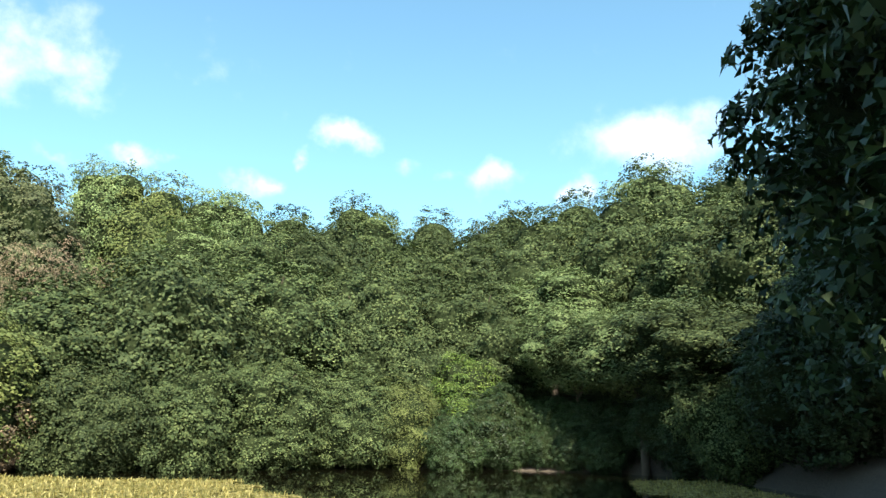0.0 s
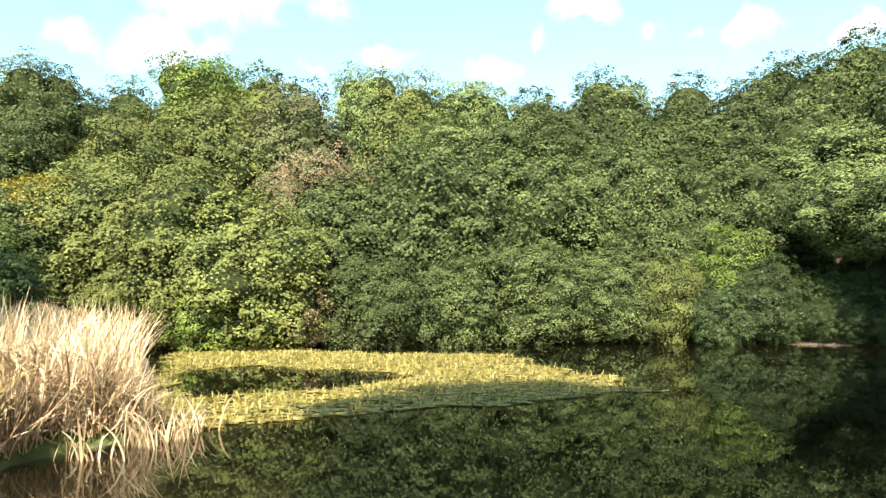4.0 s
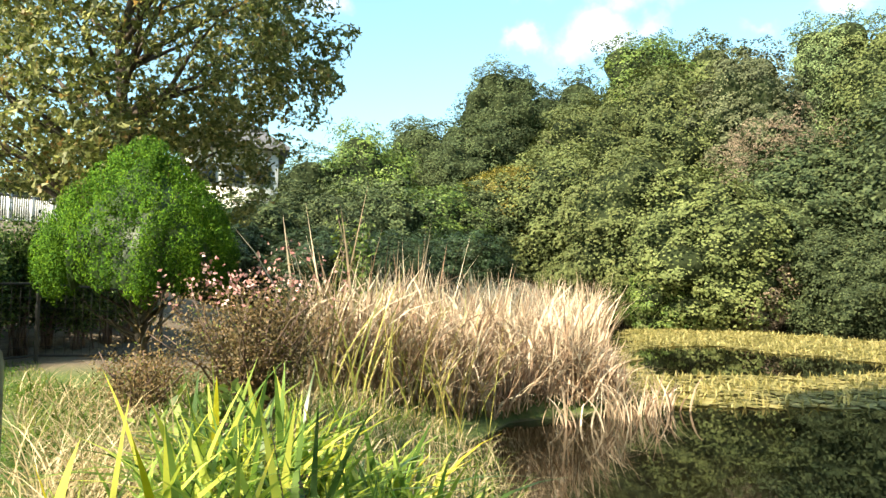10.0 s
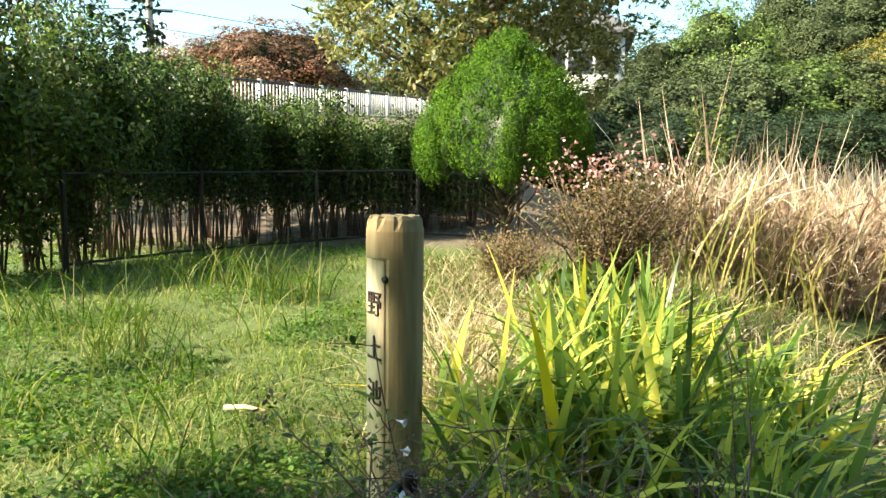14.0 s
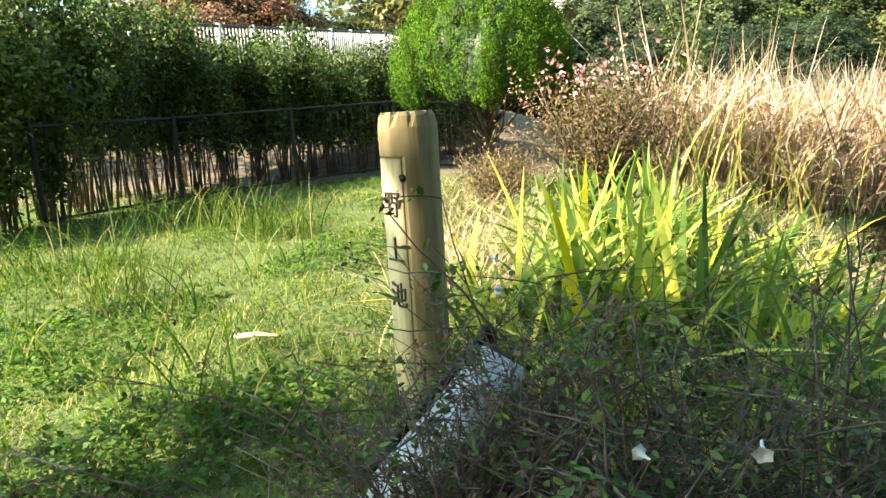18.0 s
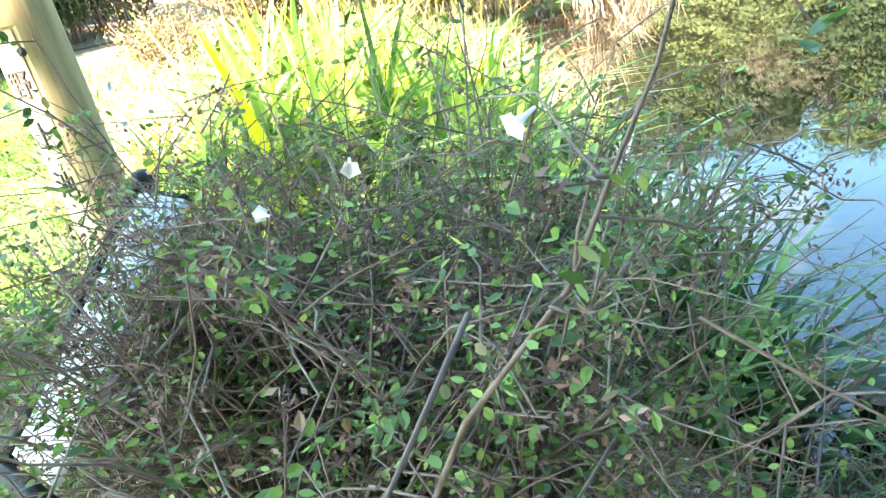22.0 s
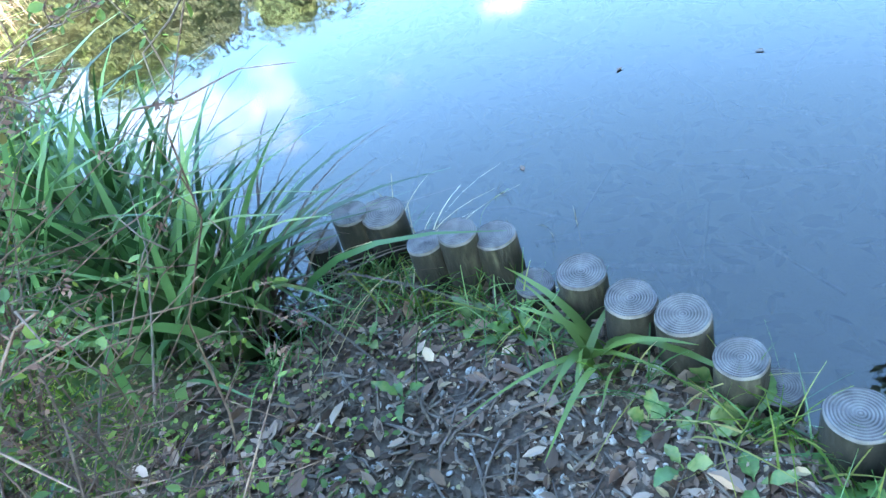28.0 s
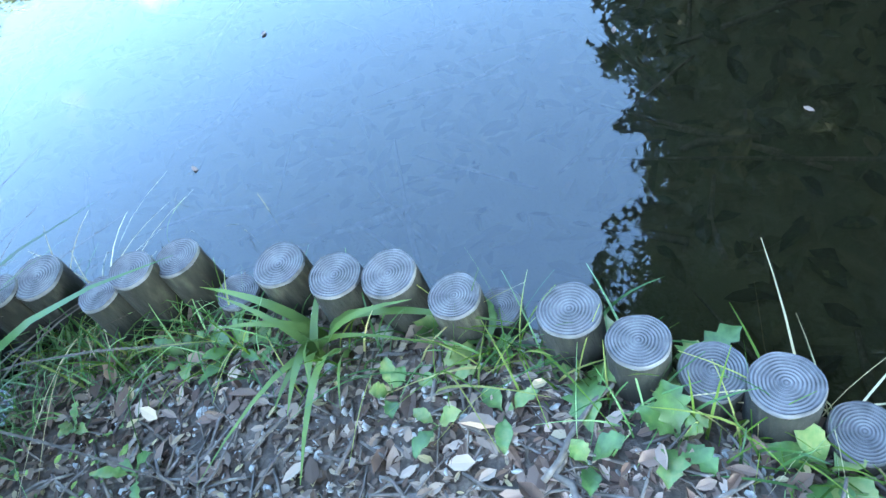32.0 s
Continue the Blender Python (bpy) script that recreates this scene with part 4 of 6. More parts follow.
# ---- clipped conifer ----
def build_topiary(x, y):
    z = float(ground_z(x, y)[0])
    r = np.random.default_rng(51)
    t = thing("topiary_conifer", "bright green clipped conifer, egg-shaped with hanging sprays", "shrub", x, y, z)
    v, f = trunk_arrays(r, 1.6, 0.07, 9, 0.55, low=0.3)
    part("trunk", mesh_of("trunk", v, quads(v, f), BARK, True), t)
    top, tall, wide = 3.07 - z, 1.26, 0.80

    def skin(u, a):
        """Egg outline from the tip (u = 0) to the ragged hem (u = 1)."""
        q = wide * np.sin(np.pi * 0.62 * u ** 1.15) ** 0.85 * (1 + 0.05 * np.sin(3 * a + 1) + 0.03 * np.sin(7 * a + 5 * u))
        return np.stack([q * np.cos(a), q * np.sin(a), top - tall * u + 0.07 * np.sin(4 * a) * u], -1)

    # hanging lobes, each a teardrop of fine sprays
    n, m = 460, 210
    u, a = r.uniform(0.0, 1, n) ** 0.7, r.uniform(0, 2 * np.pi, n)
    c = skin(u, a) * np.c_[np.tile(r.uniform(0.93, 1.06, (n, 1)), (1, 2)), np.ones(n)]
    nor = unit(np.stack([np.cos(a), np.sin(a), 0.9 - 1.1 * u], 1))
    big = r.uniform(0.8, 1.6, (n, 1, 1))
    q = r.uniform(0, 1, (n, m, 1))
    d = unit(r.normal(0, 1, (n, m, 3)) + nor[:, None, :] * 0.9)
    p = c[:, None, :] + d * 0.075 * big * np.sin(np.pi * (0.18 + 0.8 * q)) + nor[:, None, :] * 0.06 * (1 - q) - np.array([0, 0, 0.24]) * (q - 0.25) * big
    v, f = leaves(p.reshape(-1, 3), (d + nor[:, None, :] * 0.5).reshape(-1, 3), 0.025, 0.010, r, 0.35, droop=0.9)
    part("sprays", mesh_of("sprays", v, f, TOPIARY), t)
    # closed dark shell; its colour paints the shade between the sprays
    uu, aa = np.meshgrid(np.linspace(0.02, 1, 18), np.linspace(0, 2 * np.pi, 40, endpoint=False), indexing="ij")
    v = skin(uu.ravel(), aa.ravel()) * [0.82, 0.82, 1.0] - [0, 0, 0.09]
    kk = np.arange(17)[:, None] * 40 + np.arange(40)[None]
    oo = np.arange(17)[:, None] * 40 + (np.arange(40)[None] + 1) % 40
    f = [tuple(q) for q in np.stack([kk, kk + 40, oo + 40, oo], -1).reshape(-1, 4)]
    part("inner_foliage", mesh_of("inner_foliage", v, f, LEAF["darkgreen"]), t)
    out = []
    for i in range(26):
        a = i * 2.4
        q = np.linspace(0, 1, 5)[:, None]
        out.append(tube(np.array([0, 0, 0.35 + 0.04 * i]) + np.array([math.cos(a), math.sin(a), 0.9]) * q * r.uniform(0.4, 0.75) + r.normal(0, 0.03, (5, 3)) * q, 0.014 * (1.1 - 0.8 * q[:, 0]), 5))
    v, f = join(out)
    tagged(part("dead_inner_branches", mesh_of("dead_inner_branches", v, quads(v, f), BARK, True), t), kind="stuff")
    return t


build_topiary(-7.68, 1.84)


# ---- shrubs and hedge ----
def build_shrub(name, label, x, y, rad, top, leaf_mat, count, size, seed, stems=26, tips=None, base_clear=0.1):
    z = float(ground_z(x, y)[0])
    r = np.random.default_rng(seed)
    t = thing(name, label, "shrub", x, y, z)
    tubes, pts, outs = [], [], []
    for i in range(stems):
        a = i * 2.4 + r.normal(0, 0.3)
        k = r.uniform(0.15, 1.0)
        ln = (top - z) * r.uniform(0.75, 1.05)
        u = np.linspace(0, 1, 6)[:, None]
        p = np.array([r.normal(0, 0.06), r.normal(0, 0.06), 0]) + np.array([math.cos(a), math.sin(a), 0]) * rad * k * u ** 1.3 + np.array([0, 0, ln]) * (u - 0.12 * k * u ** 3) + r.normal(0, 0.03, (6, 3)) * u
        tubes.append(tube(p, 0.012 * (1.1 - 0.85 * u[:, 0]), 5))
        n = count // stems
        s = r.uniform(base_clear, 1, n) ** 0.8
        q = np.stack([np.interp(s, u[:, 0], p[:, j]) for j in range(3)], 1) + r.normal(0, 0.09 * rad + 0.03, (n, 3))
        pts.append(q)
        outs.append(np.tile([math.cos(a), math.sin(a), 0.6], (n, 1)))
    v, f = join(tubes)
    part("branchwork", mesh_of("branchwork", v, quads(v, f), BUSHTWIG, True), t)
    v, f = leaves(np.concatenate(pts), np.concatenate(outs), size, size * 0.45, r, 1.0)
    part("foliage", mesh_of("foliage", v, f, leaf_mat), t)
    if tips:
        p = np.concatenate([q[np.argsort(-q[:, 2])[:2]] for q in pts]) + r.normal(0, 0.05, (2 * stems, 3)) + np.array([0, 0, 0.05])
        v, f = leaves(np.repeat(p, 3, 0) + r.normal(0, 0.025, (6 * stems, 3)), r.normal(0, 1, (6 * stems, 3)), 0.034, 0.022, r, 1.0)
        tagged(part("seed_head_cluster", mesh_of("seed_head_cluster", v, f, tips), t, "dusty pink seed heads"), kind="stuff")
    return t


build_shrub("russet_shrub", "russet shrub with pinkish tips beside the reeds", -5.3, 2.0, 0.74, 1.72, SHRUB, 15000, 0.028, 61, 60, PINK)
build_shrub("russet_shrub", "low russet shrub at the foot of the conifer", -6.2, 1.5, 0.45, 1.2, SHRUB, 5000, 0.028, 62, 30)
build_shrub("leafy_weed", "bright green leafy weed among the reeds", -4.9, 1.55, 0.32, 1.05, LEAF["bright"], 420, 0.11, 63, 14)
build_shrub("sapling", "thin green sapling behind the reeds", -9.6, 5.2, 0.5, 3.3, LEAF["bright"], 500, 0.09, 64, 5, base_clear=0.3)

FENCE = [(-7.8, -2.5), (-9.0, -1.4), (-9.75, -0.1), (-10.4, 1.3), (-10.9, 2.9)]


def along(points, s):
    """A place at s from 0 to 1 along a line of points."""
    p = np.array(points, float)
    d = np.r_[0, np.cumsum(np.linalg.norm(np.diff(p, axis=0), axis=1))]
    return np.array([np.interp(s * d[-1], d, p[:, k]) for k in range(p.shape[1])])


for i in range(17):
    s = i / 16
    hx, hy = along(FENCE, s)
    hx -= 0.75 + 0.12 * math.sin(i * 2.1)
    build_shrub("hedge_shrub", "evergreen hedge shrub, shade put into its dark leaves, bare-stemmed below, behind the fence", hx, hy - 0.2, 0.55, 3.35 - 1.2 * s + 0.16 * math.sin(i * 1.7) + (0.5 if i == 0 else 0), HEDGE, 5200, 0.06, 70 + i, 13, base_clear=0.22)
for i in range(2):
    build_shrub("hedge_shrub", "evergreen hedge shrub, shade put into its dark leaves, bare-stemmed below, behind the fence", -7.3 + 0.75 * i, -3.5 + 0.12 * i, 0.5, 2.3 + 0.25 * math.sin(i * 2.2), HEDGE, 4200, 0.07, 90 + i, 16, base_clear=0.3)

# second row, added as a dark backdrop in place of shade behind the stems
for i in range(13):
    hx, hy = along(FENCE, i / 12)
    build_shrub("hedge_shrub", "evergreen shrub added behind the hedge to stand for the shade there", hx - 1.75, hy - 0.1 + 0.1 * math.sin(i * 1.3), 0.62, 3.0 - 1.1 * i / 12 + 0.2 * math.sin(i * 2.3), HEDGE, 3600, 0.075, 120 + i, 8, base_clear=0.34)

# sunlit end of the hedge, its light put into a brighter leaf colour
for i, az in enumerate((107, 109.5, 112, 114.5, 117)):
    hx, hy = polar(az, 8.6 - 0.2 * i)
    build_shrub("hedge_shrub", "tall leafy evergreen shrub behind the fence, sunlight put into its bright leaves", hx, hy, 0.6, (2.75, 2.95, 3.3, 3.7, 3.8)[i], LEAF["bright"], 4200, 0.075, 140 + i, 16, base_clear=0.1)

# ---- wire fence ----
IRON = surface("dark_painted_iron", [(0.3, (0.012, 0.013, 0.012)), (0.7, (0.035, 0.035, 0.033))], 8, 0.55, 0.2, 60, metal=0.4, distance=0.001)


def build_fence(points, label):
    fx, fy = points[0]
    fence = thing("wire_fence", label, "fence")
    for (ax, ay) in points:
        z = float(ground_z(ax, ay)[0])
        v, f = tube([(ax, ay, z - 0.1), (ax, ay, z + 0.5), (ax, ay, z + 1.0)], [0.028, 0.028, 0.028], 8)
        part("post", mesh_of("post", v, quads(v, f), IRON), fence)
    for (ax, ay), (bx, by) in zip(points[:-1], points[1:]):
        za, zb = float(ground_z(ax, ay)[0]), float(ground_z(bx, by)[0])
        for h in (0.09, 0.97):
            v, f = tube([(ax, ay, za + h), ((ax + bx) / 2, (ay + by) / 2, (za + zb) / 2 + h), (bx, by, zb + h)], [0.014] * 3, 6)
            part("rail", mesh_of("rail", v, quads(v, f), IRON), fence)
        ln, out = math.hypot(bx - ax, by - ay), []
        n = int(ln / 0.11)
        for k in range(1, n):
            q = k / n
            px, py, pz = ax + (bx - ax) * q, ay + (by - ay) * q, za + (zb - za) * q
            out.append(tube([(px, py, pz + 0.09), (px, py, pz + 0.97)], [0.003, 0.003], 4, cap=False))
        for h in np.arange(0.2, 0.95, 0.12):
            out.append(tube([(ax, ay, za + h), (bx, by, zb + h)], [0.0025, 0.0025], 4, cap=False))
        v, f = join(out)
        part("wire_mesh", mesh_of("wire_mesh", v, f, IRON), fence)
    return fence


build_fence(FENCE, "low dark iron wire fence along the hedge")
build_fence([(-4.25, -1.78), (-4.0, -2.6), (-3.75, -3.5)], "low dark iron wire fence with a latch post by the lawn")

# ---- road bank, railing, pole, houses ----
WHITEPAINT = surface("weathered_white_paint", [(0.3, (0.36, 0.37, 0.36)), (0.7, (0.56, 0.56, 0.54))], 4, 0.5, 0.1, 30, distance=0.001)
BANKGRASS = surface("dry_bank_grass", [(0.3, (0.10, 0.075, 0.045)), (0.5, (0.21, 0.165, 0.10)), (0.7, (0.30, 0.25, 0.15))], 0.8, 0.95, 1.0, 9, distance=0.15)
R0, R1 = np.array([*polar(108, 16.5), 2.85]), np.array([*polar(80, 36), 4.35])


def build_bank():
    along_, out = unit((R1 - R0) * [1, 1, 0]), []
    side = np.array([along_[1], -along_[0], 0.0])
    side = side if side[0] > 0 else -side
    v, n = [], 24
    for i in range(n + 1):
        p = R0 + (R1 - R0) * (-0.25 + 1.5 * i / n)
        j = 0.18 * math.sin(i * 1.9)
        v += [p + side * (7.0 + j) - [0, 0, 3.4], p + side * (3.2 + j) - [0, 0, 1.5 + 0.3 * j], p + side * 0.35, p - side * 7, p - side * 12 - [0, 0, 3.0]]
    f = [(i * 5 + k, i * 5 + k + 1, i * 5 + k + 6, i * 5 + k + 5) for i in range(n) for k in range(4)]
    return thing("embankment", "road bank covered in dry brown grass", "bank", kind="structure", data=mesh_of("embankment", np.array(v), f, BANKGRASS, True))


build_bank()


def build_railing():
    rail = thing("railing", "white steel railing along the road above the hedge", "railing", group="")
    n = 130
    v, f = box((-0.016, -0.016, 0.06), (0.016, 0.016, 0.9))
    bal = mesh_of("baluster", v, f, WHITEPAINT)
    v, f = box((-0.05, -0.05, -0.3), (0.05, 0.05, 1.0))
    pst = mesh_of("post", v, f, WHITEPAINT)
    turn = math.degrees(math.atan2(R1[1] - R0[1], R1[0] - R0[0]))
    for i in range(n + 1):
        p = R0 + (R1 - R0) * i / n
        ob = part("post" if i % 10 == 0 else "baluster", pst if i % 10 == 0 else bal, rail)
        ob.matrix_basis = pose(*p, 0, 0, turn)
    for h, rr in ((0.93, 0.045), (0.08, 0.03)):
        v, f = tube([R0 + [0, 0, h], (R0 + R1) / 2 + [0, 0, h], R1 + [0, 0, h]], [rr] * 3, 6)
        part("rail", mesh_of("rail", v, quads(v, f), IRON if h > 0.5 else WHITEPAINT), rail)
    return rail


build_railing()
CONCRETE = surface("pole_concrete", [(0.3, (0.22, 0.21, 0.20)), (0.7, (0.36, 0.35, 0.33))], 2, 0.9, 0.3, 30)


def build_pole():
    x, y = polar(101.6, 40)
    t = thing("utility_pole", "grey concrete utility pole with cross-arms and cables", "utility pole", x, y, 3.6)
    v, f = tube([(0, 0, 0), (0, 0, 6), (0, 0, 12.6)], [0.19, 0.17, 0.13], 10)
    part("shaft", mesh_of("shaft", v, quads(v, f), CONCRETE, True), t)
    for h, a, b in ((8.0, -0.3, 1.1), (6.0, -0.2, 1.1), (5.5, -1.0, 0.2), (9.9, -1.0, 1.0), (10.5, -0.9, 0.9)):
        lo, hi = box((-0.05, a, h - 0.05), (0.05, b, h + 0.05))
        part("cross_arm", mesh_of("cross_arm", lo, hi, IRON), t)
    for h, y0 in ((8.05, 1.1), (6.1, 1.0), (10.55, 0.9), (5.2, 0.2)):
        u = np.linspace(0, 1, 14)[:, None]
        pts = np.array([0, y0, h]) + np.array([-12, 34, 0.6]) * u - np.array([0, 0, 3.2]) * u * (1 - u)
        v, f = tube(pts, [0.018] * 14, 4)
        part("cable", mesh_of("cable", v, quads(v, f), IRON), t)
        pts = np.array([0, y0, h]) + np.array([6, -30, 0.2]) * u - np.array([0, 0, 2.6]) * u * (1 - u)
        v, f = tube(pts, [0.018] * 14, 4)
        part("cable", mesh_of("cable", v, quads(v, f), IRON), t)
    return t


build_pole()
PLASTER = surface("cream_plaster", [(0.3, (0.62, 0.58, 0.50)), (0.7, (0.76, 0.72, 0.64))], 0.7, 0.9, 0.2, 8)
ROOFGREY = surface("grey_roof_tiles", [(0.3, (0.06, 0.06, 0.065)), (0.7, (0.13, 0.13, 0.135))], 2, 0.7, 0.5, 12)
ROOFRED = surface("terracotta_roof_tiles", [(0.3, (0.34, 0.13, 0.06)), (0.7, (0.52, 0.24, 0.12))], 2, 0.8, 0.5, 12)
PANE = surface("dark_window_glass", [(0.3, (0.02, 0.025, 0.03)), (0.7, (0.05, 0.06, 0.07))], 1, 0.1, 0.0, 4)


def build_house(az, dist, eave, width, deep, roof, label, rz):
    x, y = polar(az, dist)
    z = float(ground_z(x, y)[0])
    t = thing("house", label, "house", x, y, z, rz)
    h = eave - z
    v, f = box((-width / 2, -deep / 2, -0.5), (width / 2, deep / 2, h))
    part("wall", mesh_of("wall", v, f, PLASTER), t)
    o, rh = 0.5, 1.7
    v = [(-width / 2 - o, -deep / 2 - o, h), (width / 2 + o, -deep / 2 - o, h), (width / 2 + o, deep / 2 + o, h), (-width / 2 - o, deep / 2 + o, h),
         (-width / 2 + 1.5, 0, h + rh), (width / 2 - 1.5, 0, h + rh)]
    v = [(a, b, c + 0.01) for a, b, c in v] + [(a, b, h - 0.14) for a, b, c in v[:4]]
    part("roof", mesh_of("roof", np.array(v), [(0, 1, 5, 4), (1, 2, 5), (2, 3, 4, 5), (3, 0, 4), (0, 6, 7, 1), (1, 7, 8, 2), (2, 8, 9, 3), (3, 9, 6, 0), (9, 8, 7, 6)], roof), t)
    for k in (-0.3, 0.0, 0.3):
        for sgn in (-1, 1):
            v, f = box((k * width - 0.6, sgn * (deep / 2 + 0.02) - 0.03, h - 1.9), (k * width + 0.6, sgn * (deep / 2 + 0.02) + 0.03, h - 0.8))
            w = part("window", mesh_of("window", v, f, WHITEPAINT), t)
            v, f = box((k * width - 0.5, sgn * (deep / 2 + 0.04) - 0.03, h - 1.8), (k * width + 0.5, sgn * (deep / 2 + 0.04) + 0.03, h - 0.9))
            part("pane", mesh_of("pane", v, f, PANE), w)
    return t


build_house(70.1, 38, 8.4, 4.2, 4.6, ROOFGREY, "cream house with a grey roof above the trees", 70)
build_house(54.2, 60, 11.0, 5.0, 5.0, ROOFRED, "far house with a terracotta roof among the trees", 40)


# ---- reeds, irises, sedge, grass ----
def scatter(count, lo_az, hi_az, near, far, r, lowest=-0.3):
    out = []
    while len(out) < count:
        az, q = r.uniform(lo_az, hi_az), r.uniform(0, 1)
        d = np.interp(az, *near) + q * far
        x, y = polar(az, d)
        z, sd = ground_z(x, y)
        if sd > lowest:
            out.append((x, y, max(float(z), -0.02)))
    return np.array(out)


def heading(n, r, toward=None, bias=0.0):
    a = r.uniform(0, 2 * np.pi, n)
    v = np.stack([np.cos(a), np.sin(a)], 1)
    return v if toward is None else unit(v + np.array(toward) * bias)


def build_reeds():
    r = np.random.default_rng(81)
    t = thing("reed_bed", "bed of dry straw-coloured reeds at the water's edge", "reeds", kind="stuff")
    near = ([39, 41, 43, 46, 49.5, 52.5, 60, 66], [11.2, 10.9, 10.8, 10.4, 9.7, 9.0, 8.2, 7.6])
    b = scatter(1700, 40.5, 66, near, 3.6, r, -0.9)
    n = len(b)
    az = np.degrees(np.arctan2(-b[:, 0], b[:, 1]))
    v, f = blades(b, heading(n, r, (0.5, 0.2), 0.15), np.interp(az, [40, 42.5, 45.5], [0.35, 0.6, 1.0]) * (1.28 + 0.46 * np.sin(b[:, 0] * 1.9) * np.sin(b[:, 1] * 1.3) + 0.2 * np.sin(b[:, 0] * 4.3 + 1) * np.sin(b[:, 1] * 3.7)) * r.uniform(0.42, 1.4, n), r.uniform(0.012, 0.036, n), r.uniform(0.02, 0.9, n) ** 1.8, r, twist=1.5)
    part("dry_stems", mesh_of("dry_stems", v, f, REED), t)
    b = scatter(4600, 41, 65, near, 2.2, r, -0.7)          # broken leaves low down at the front
    n = len(b)
    b[:, 2] += r.uniform(0, 1, n) ** 1.4 * np.interp(np.degrees(np.arctan2(-b[:, 0], b[:, 1])), [41, 45], [0.25, 0.9])
    v, f = blades(b, heading(n, r), r.uniform(0.2, 0.75, n), r.uniform(0.014, 0.038, n), r.uniform(0.1, 1.5, n), r, twist=1.6)
    part("broken_leaves", mesh_of("broken_leaves", v, f, REED), t)
    b = scatter(240, 51, 66, ([51, 66], [8.2, 6.4]), 4.2, r, -0.2)
    n = len(b)
    v, f = blades(b, heading(n, r), r.uniform(0.9, 1.75, n), r.uniform(0.010, 0.022, n), r.uniform(0.0, 0.5, n), r, twist=1.2)
    part("green_stems", mesh_of("green_stems", v, f, REEDGREEN), t)
    b = scatter(2200, 42, 60, ([38, 42, 48, 60], [14.5, 13.5, 13, 12]), 12, r, -1.2)
    n = len(b)
    v, f = blades(b, heading(n, r), r.uniform(1.3, 2.2, n), r.uniform(0.02, 0.04, n), r.uniform(0.0, 0.4, n), r, seg=4)
    part("far_stems", mesh_of("far_stems", v, f, REED), t)
    # stems that lean and cross, with plumes
    b = scatter(850, 42, 64, near, 2.4, r, -0.5)
    out = []
    for q in b:
        a, tilt, ln = r.uniform(0, 2 * np.pi), abs(r.normal(0, 0.45)), r.uniform(0.5, 1.35)
        d = np.array([math.cos(a) * math.sin(tilt), math.sin(a) * math.sin(tilt), math.cos(tilt)])
        out.append(tube([q, q + d * ln * 0.55, q + d * ln + r.normal(0, 0.05, 3)], [0.009, 0.008, 0.004], 4, cap=False))
    v, f = join(out)
    part("leaning_stalks", mesh_of("leaning_stalks", v, f, REED), t)
    for k, (az, d, nn) in enumerate(((39.5, 10.7, 40), (41.5, 10.3, 36), (37.8, 11.2, 30), (45, 9.6, 26))):
        x, y = polar(az, d)
        b = np.c_[r.normal(x, 0.16, nn), r.normal(y, 0.16, nn), np.full(nn, -0.03)]
        v, f = blades(b, heading(nn, r), r.uniform(0.3, 0.75, nn), r.uniform(0.014, 0.032, nn), r.uniform(0.0, 0.6, nn), r, twist=1.2)
        part("water_stems", mesh_of("water_stems", v, f, REED), t)
    return t


build_reeds()


def clump(name, label, centres, count, length, width, mat, seed, bend=(0.1, 0.7), spread=0.12, toward=None, bias=0.0, single=False):
    """Strap-leaved plants, each centre a fan of blades, as one thing."""
    r = np.random.default_rng(seed)
    t = thing(name, label, "plant")
    base, lean = [], []
    for x, y in centres:
        z = max(float(ground_z(x, y)[0]), -0.05)
        for k in range(count):
            base.append((x + r.normal(0, spread), y + r.normal(0, spread), z - 0.02))
    base = np.array(base)
    n = len(base)
    v, f = blades(base, heading(n, r, toward, bias), r.uniform(*length, n), r.uniform(*width, n), r.uniform(*bend, n), r, seg=7, twist=0.9)
    if single:
        for k in range(n):
            part("blade", mesh_of("blade", v[16 * k:16 * k + 16], f[7 * k:7 * k + 7] - 16 * k, mat), t)
    else:
        part("blades", mesh_of("blades", v, f, mat), t)
        tagged(t, kind="stuff")
    return t


def iris_centres():
    r = np.random.default_rng(82)
    out = []
    while len(out) < 78:
        az, d = r.uniform(51, 84), r.uniform(1.95, 4.0)
        x, y = polar(az, d)
        x, y = x - 0.25, y - 0.13
        if ground_z(x, y)[1] > -0.12 and math.hypot(x + 2.42, y - 0.105) > 0.25 and not (az > 73 and d > 2.7):
            out.append((x, y))
    return out


for i, c in enumerate(iris_centres()):
    clump("iris", "tall iris with green and yellowing sword leaves", [c], 14, (0.48, 0.92), (0.026, 0.052), IRIS, 300 + i, (0.03, 0.95), 0.10, single=True)
for i, c in enumerate([(-1.179, 1.119), (-1.119, 1.197), (-1.253, 1.21), (-1.336, 1.104), (-1.241, 1.022), (-1.395, 1.245), (-1.487, 1.151), (-1.302, 1.34), (-1.567, 1.388), (-1.68, 1.503), (-1.454, 1.48), (-1.803, 1.62), (-1.665, 1.242), (-1.932, 1.373), (-2.06, 1.646), (-1.82, 1.154), (-1.556, 0.992)]):
    clump("sedge", "dark green sedge with broad blades arching over the water", [c], 24, (0.40, 0.84), (0.019, 0.036), SEDGE, 400 + i, (0.02, 0.8), 0.06, (0.5, 0.35), 0.35, single=True)
clump("sedge", "dead dark sedge leaves drooping into the water", [(-1.117, 1.217), (-1.176, 1.348)], 30, (0.35, 0.7), (0.005, 0.010), BARK, 420, (0.2, 1.1), 0.07, (0.9, 0.3), 0.7)
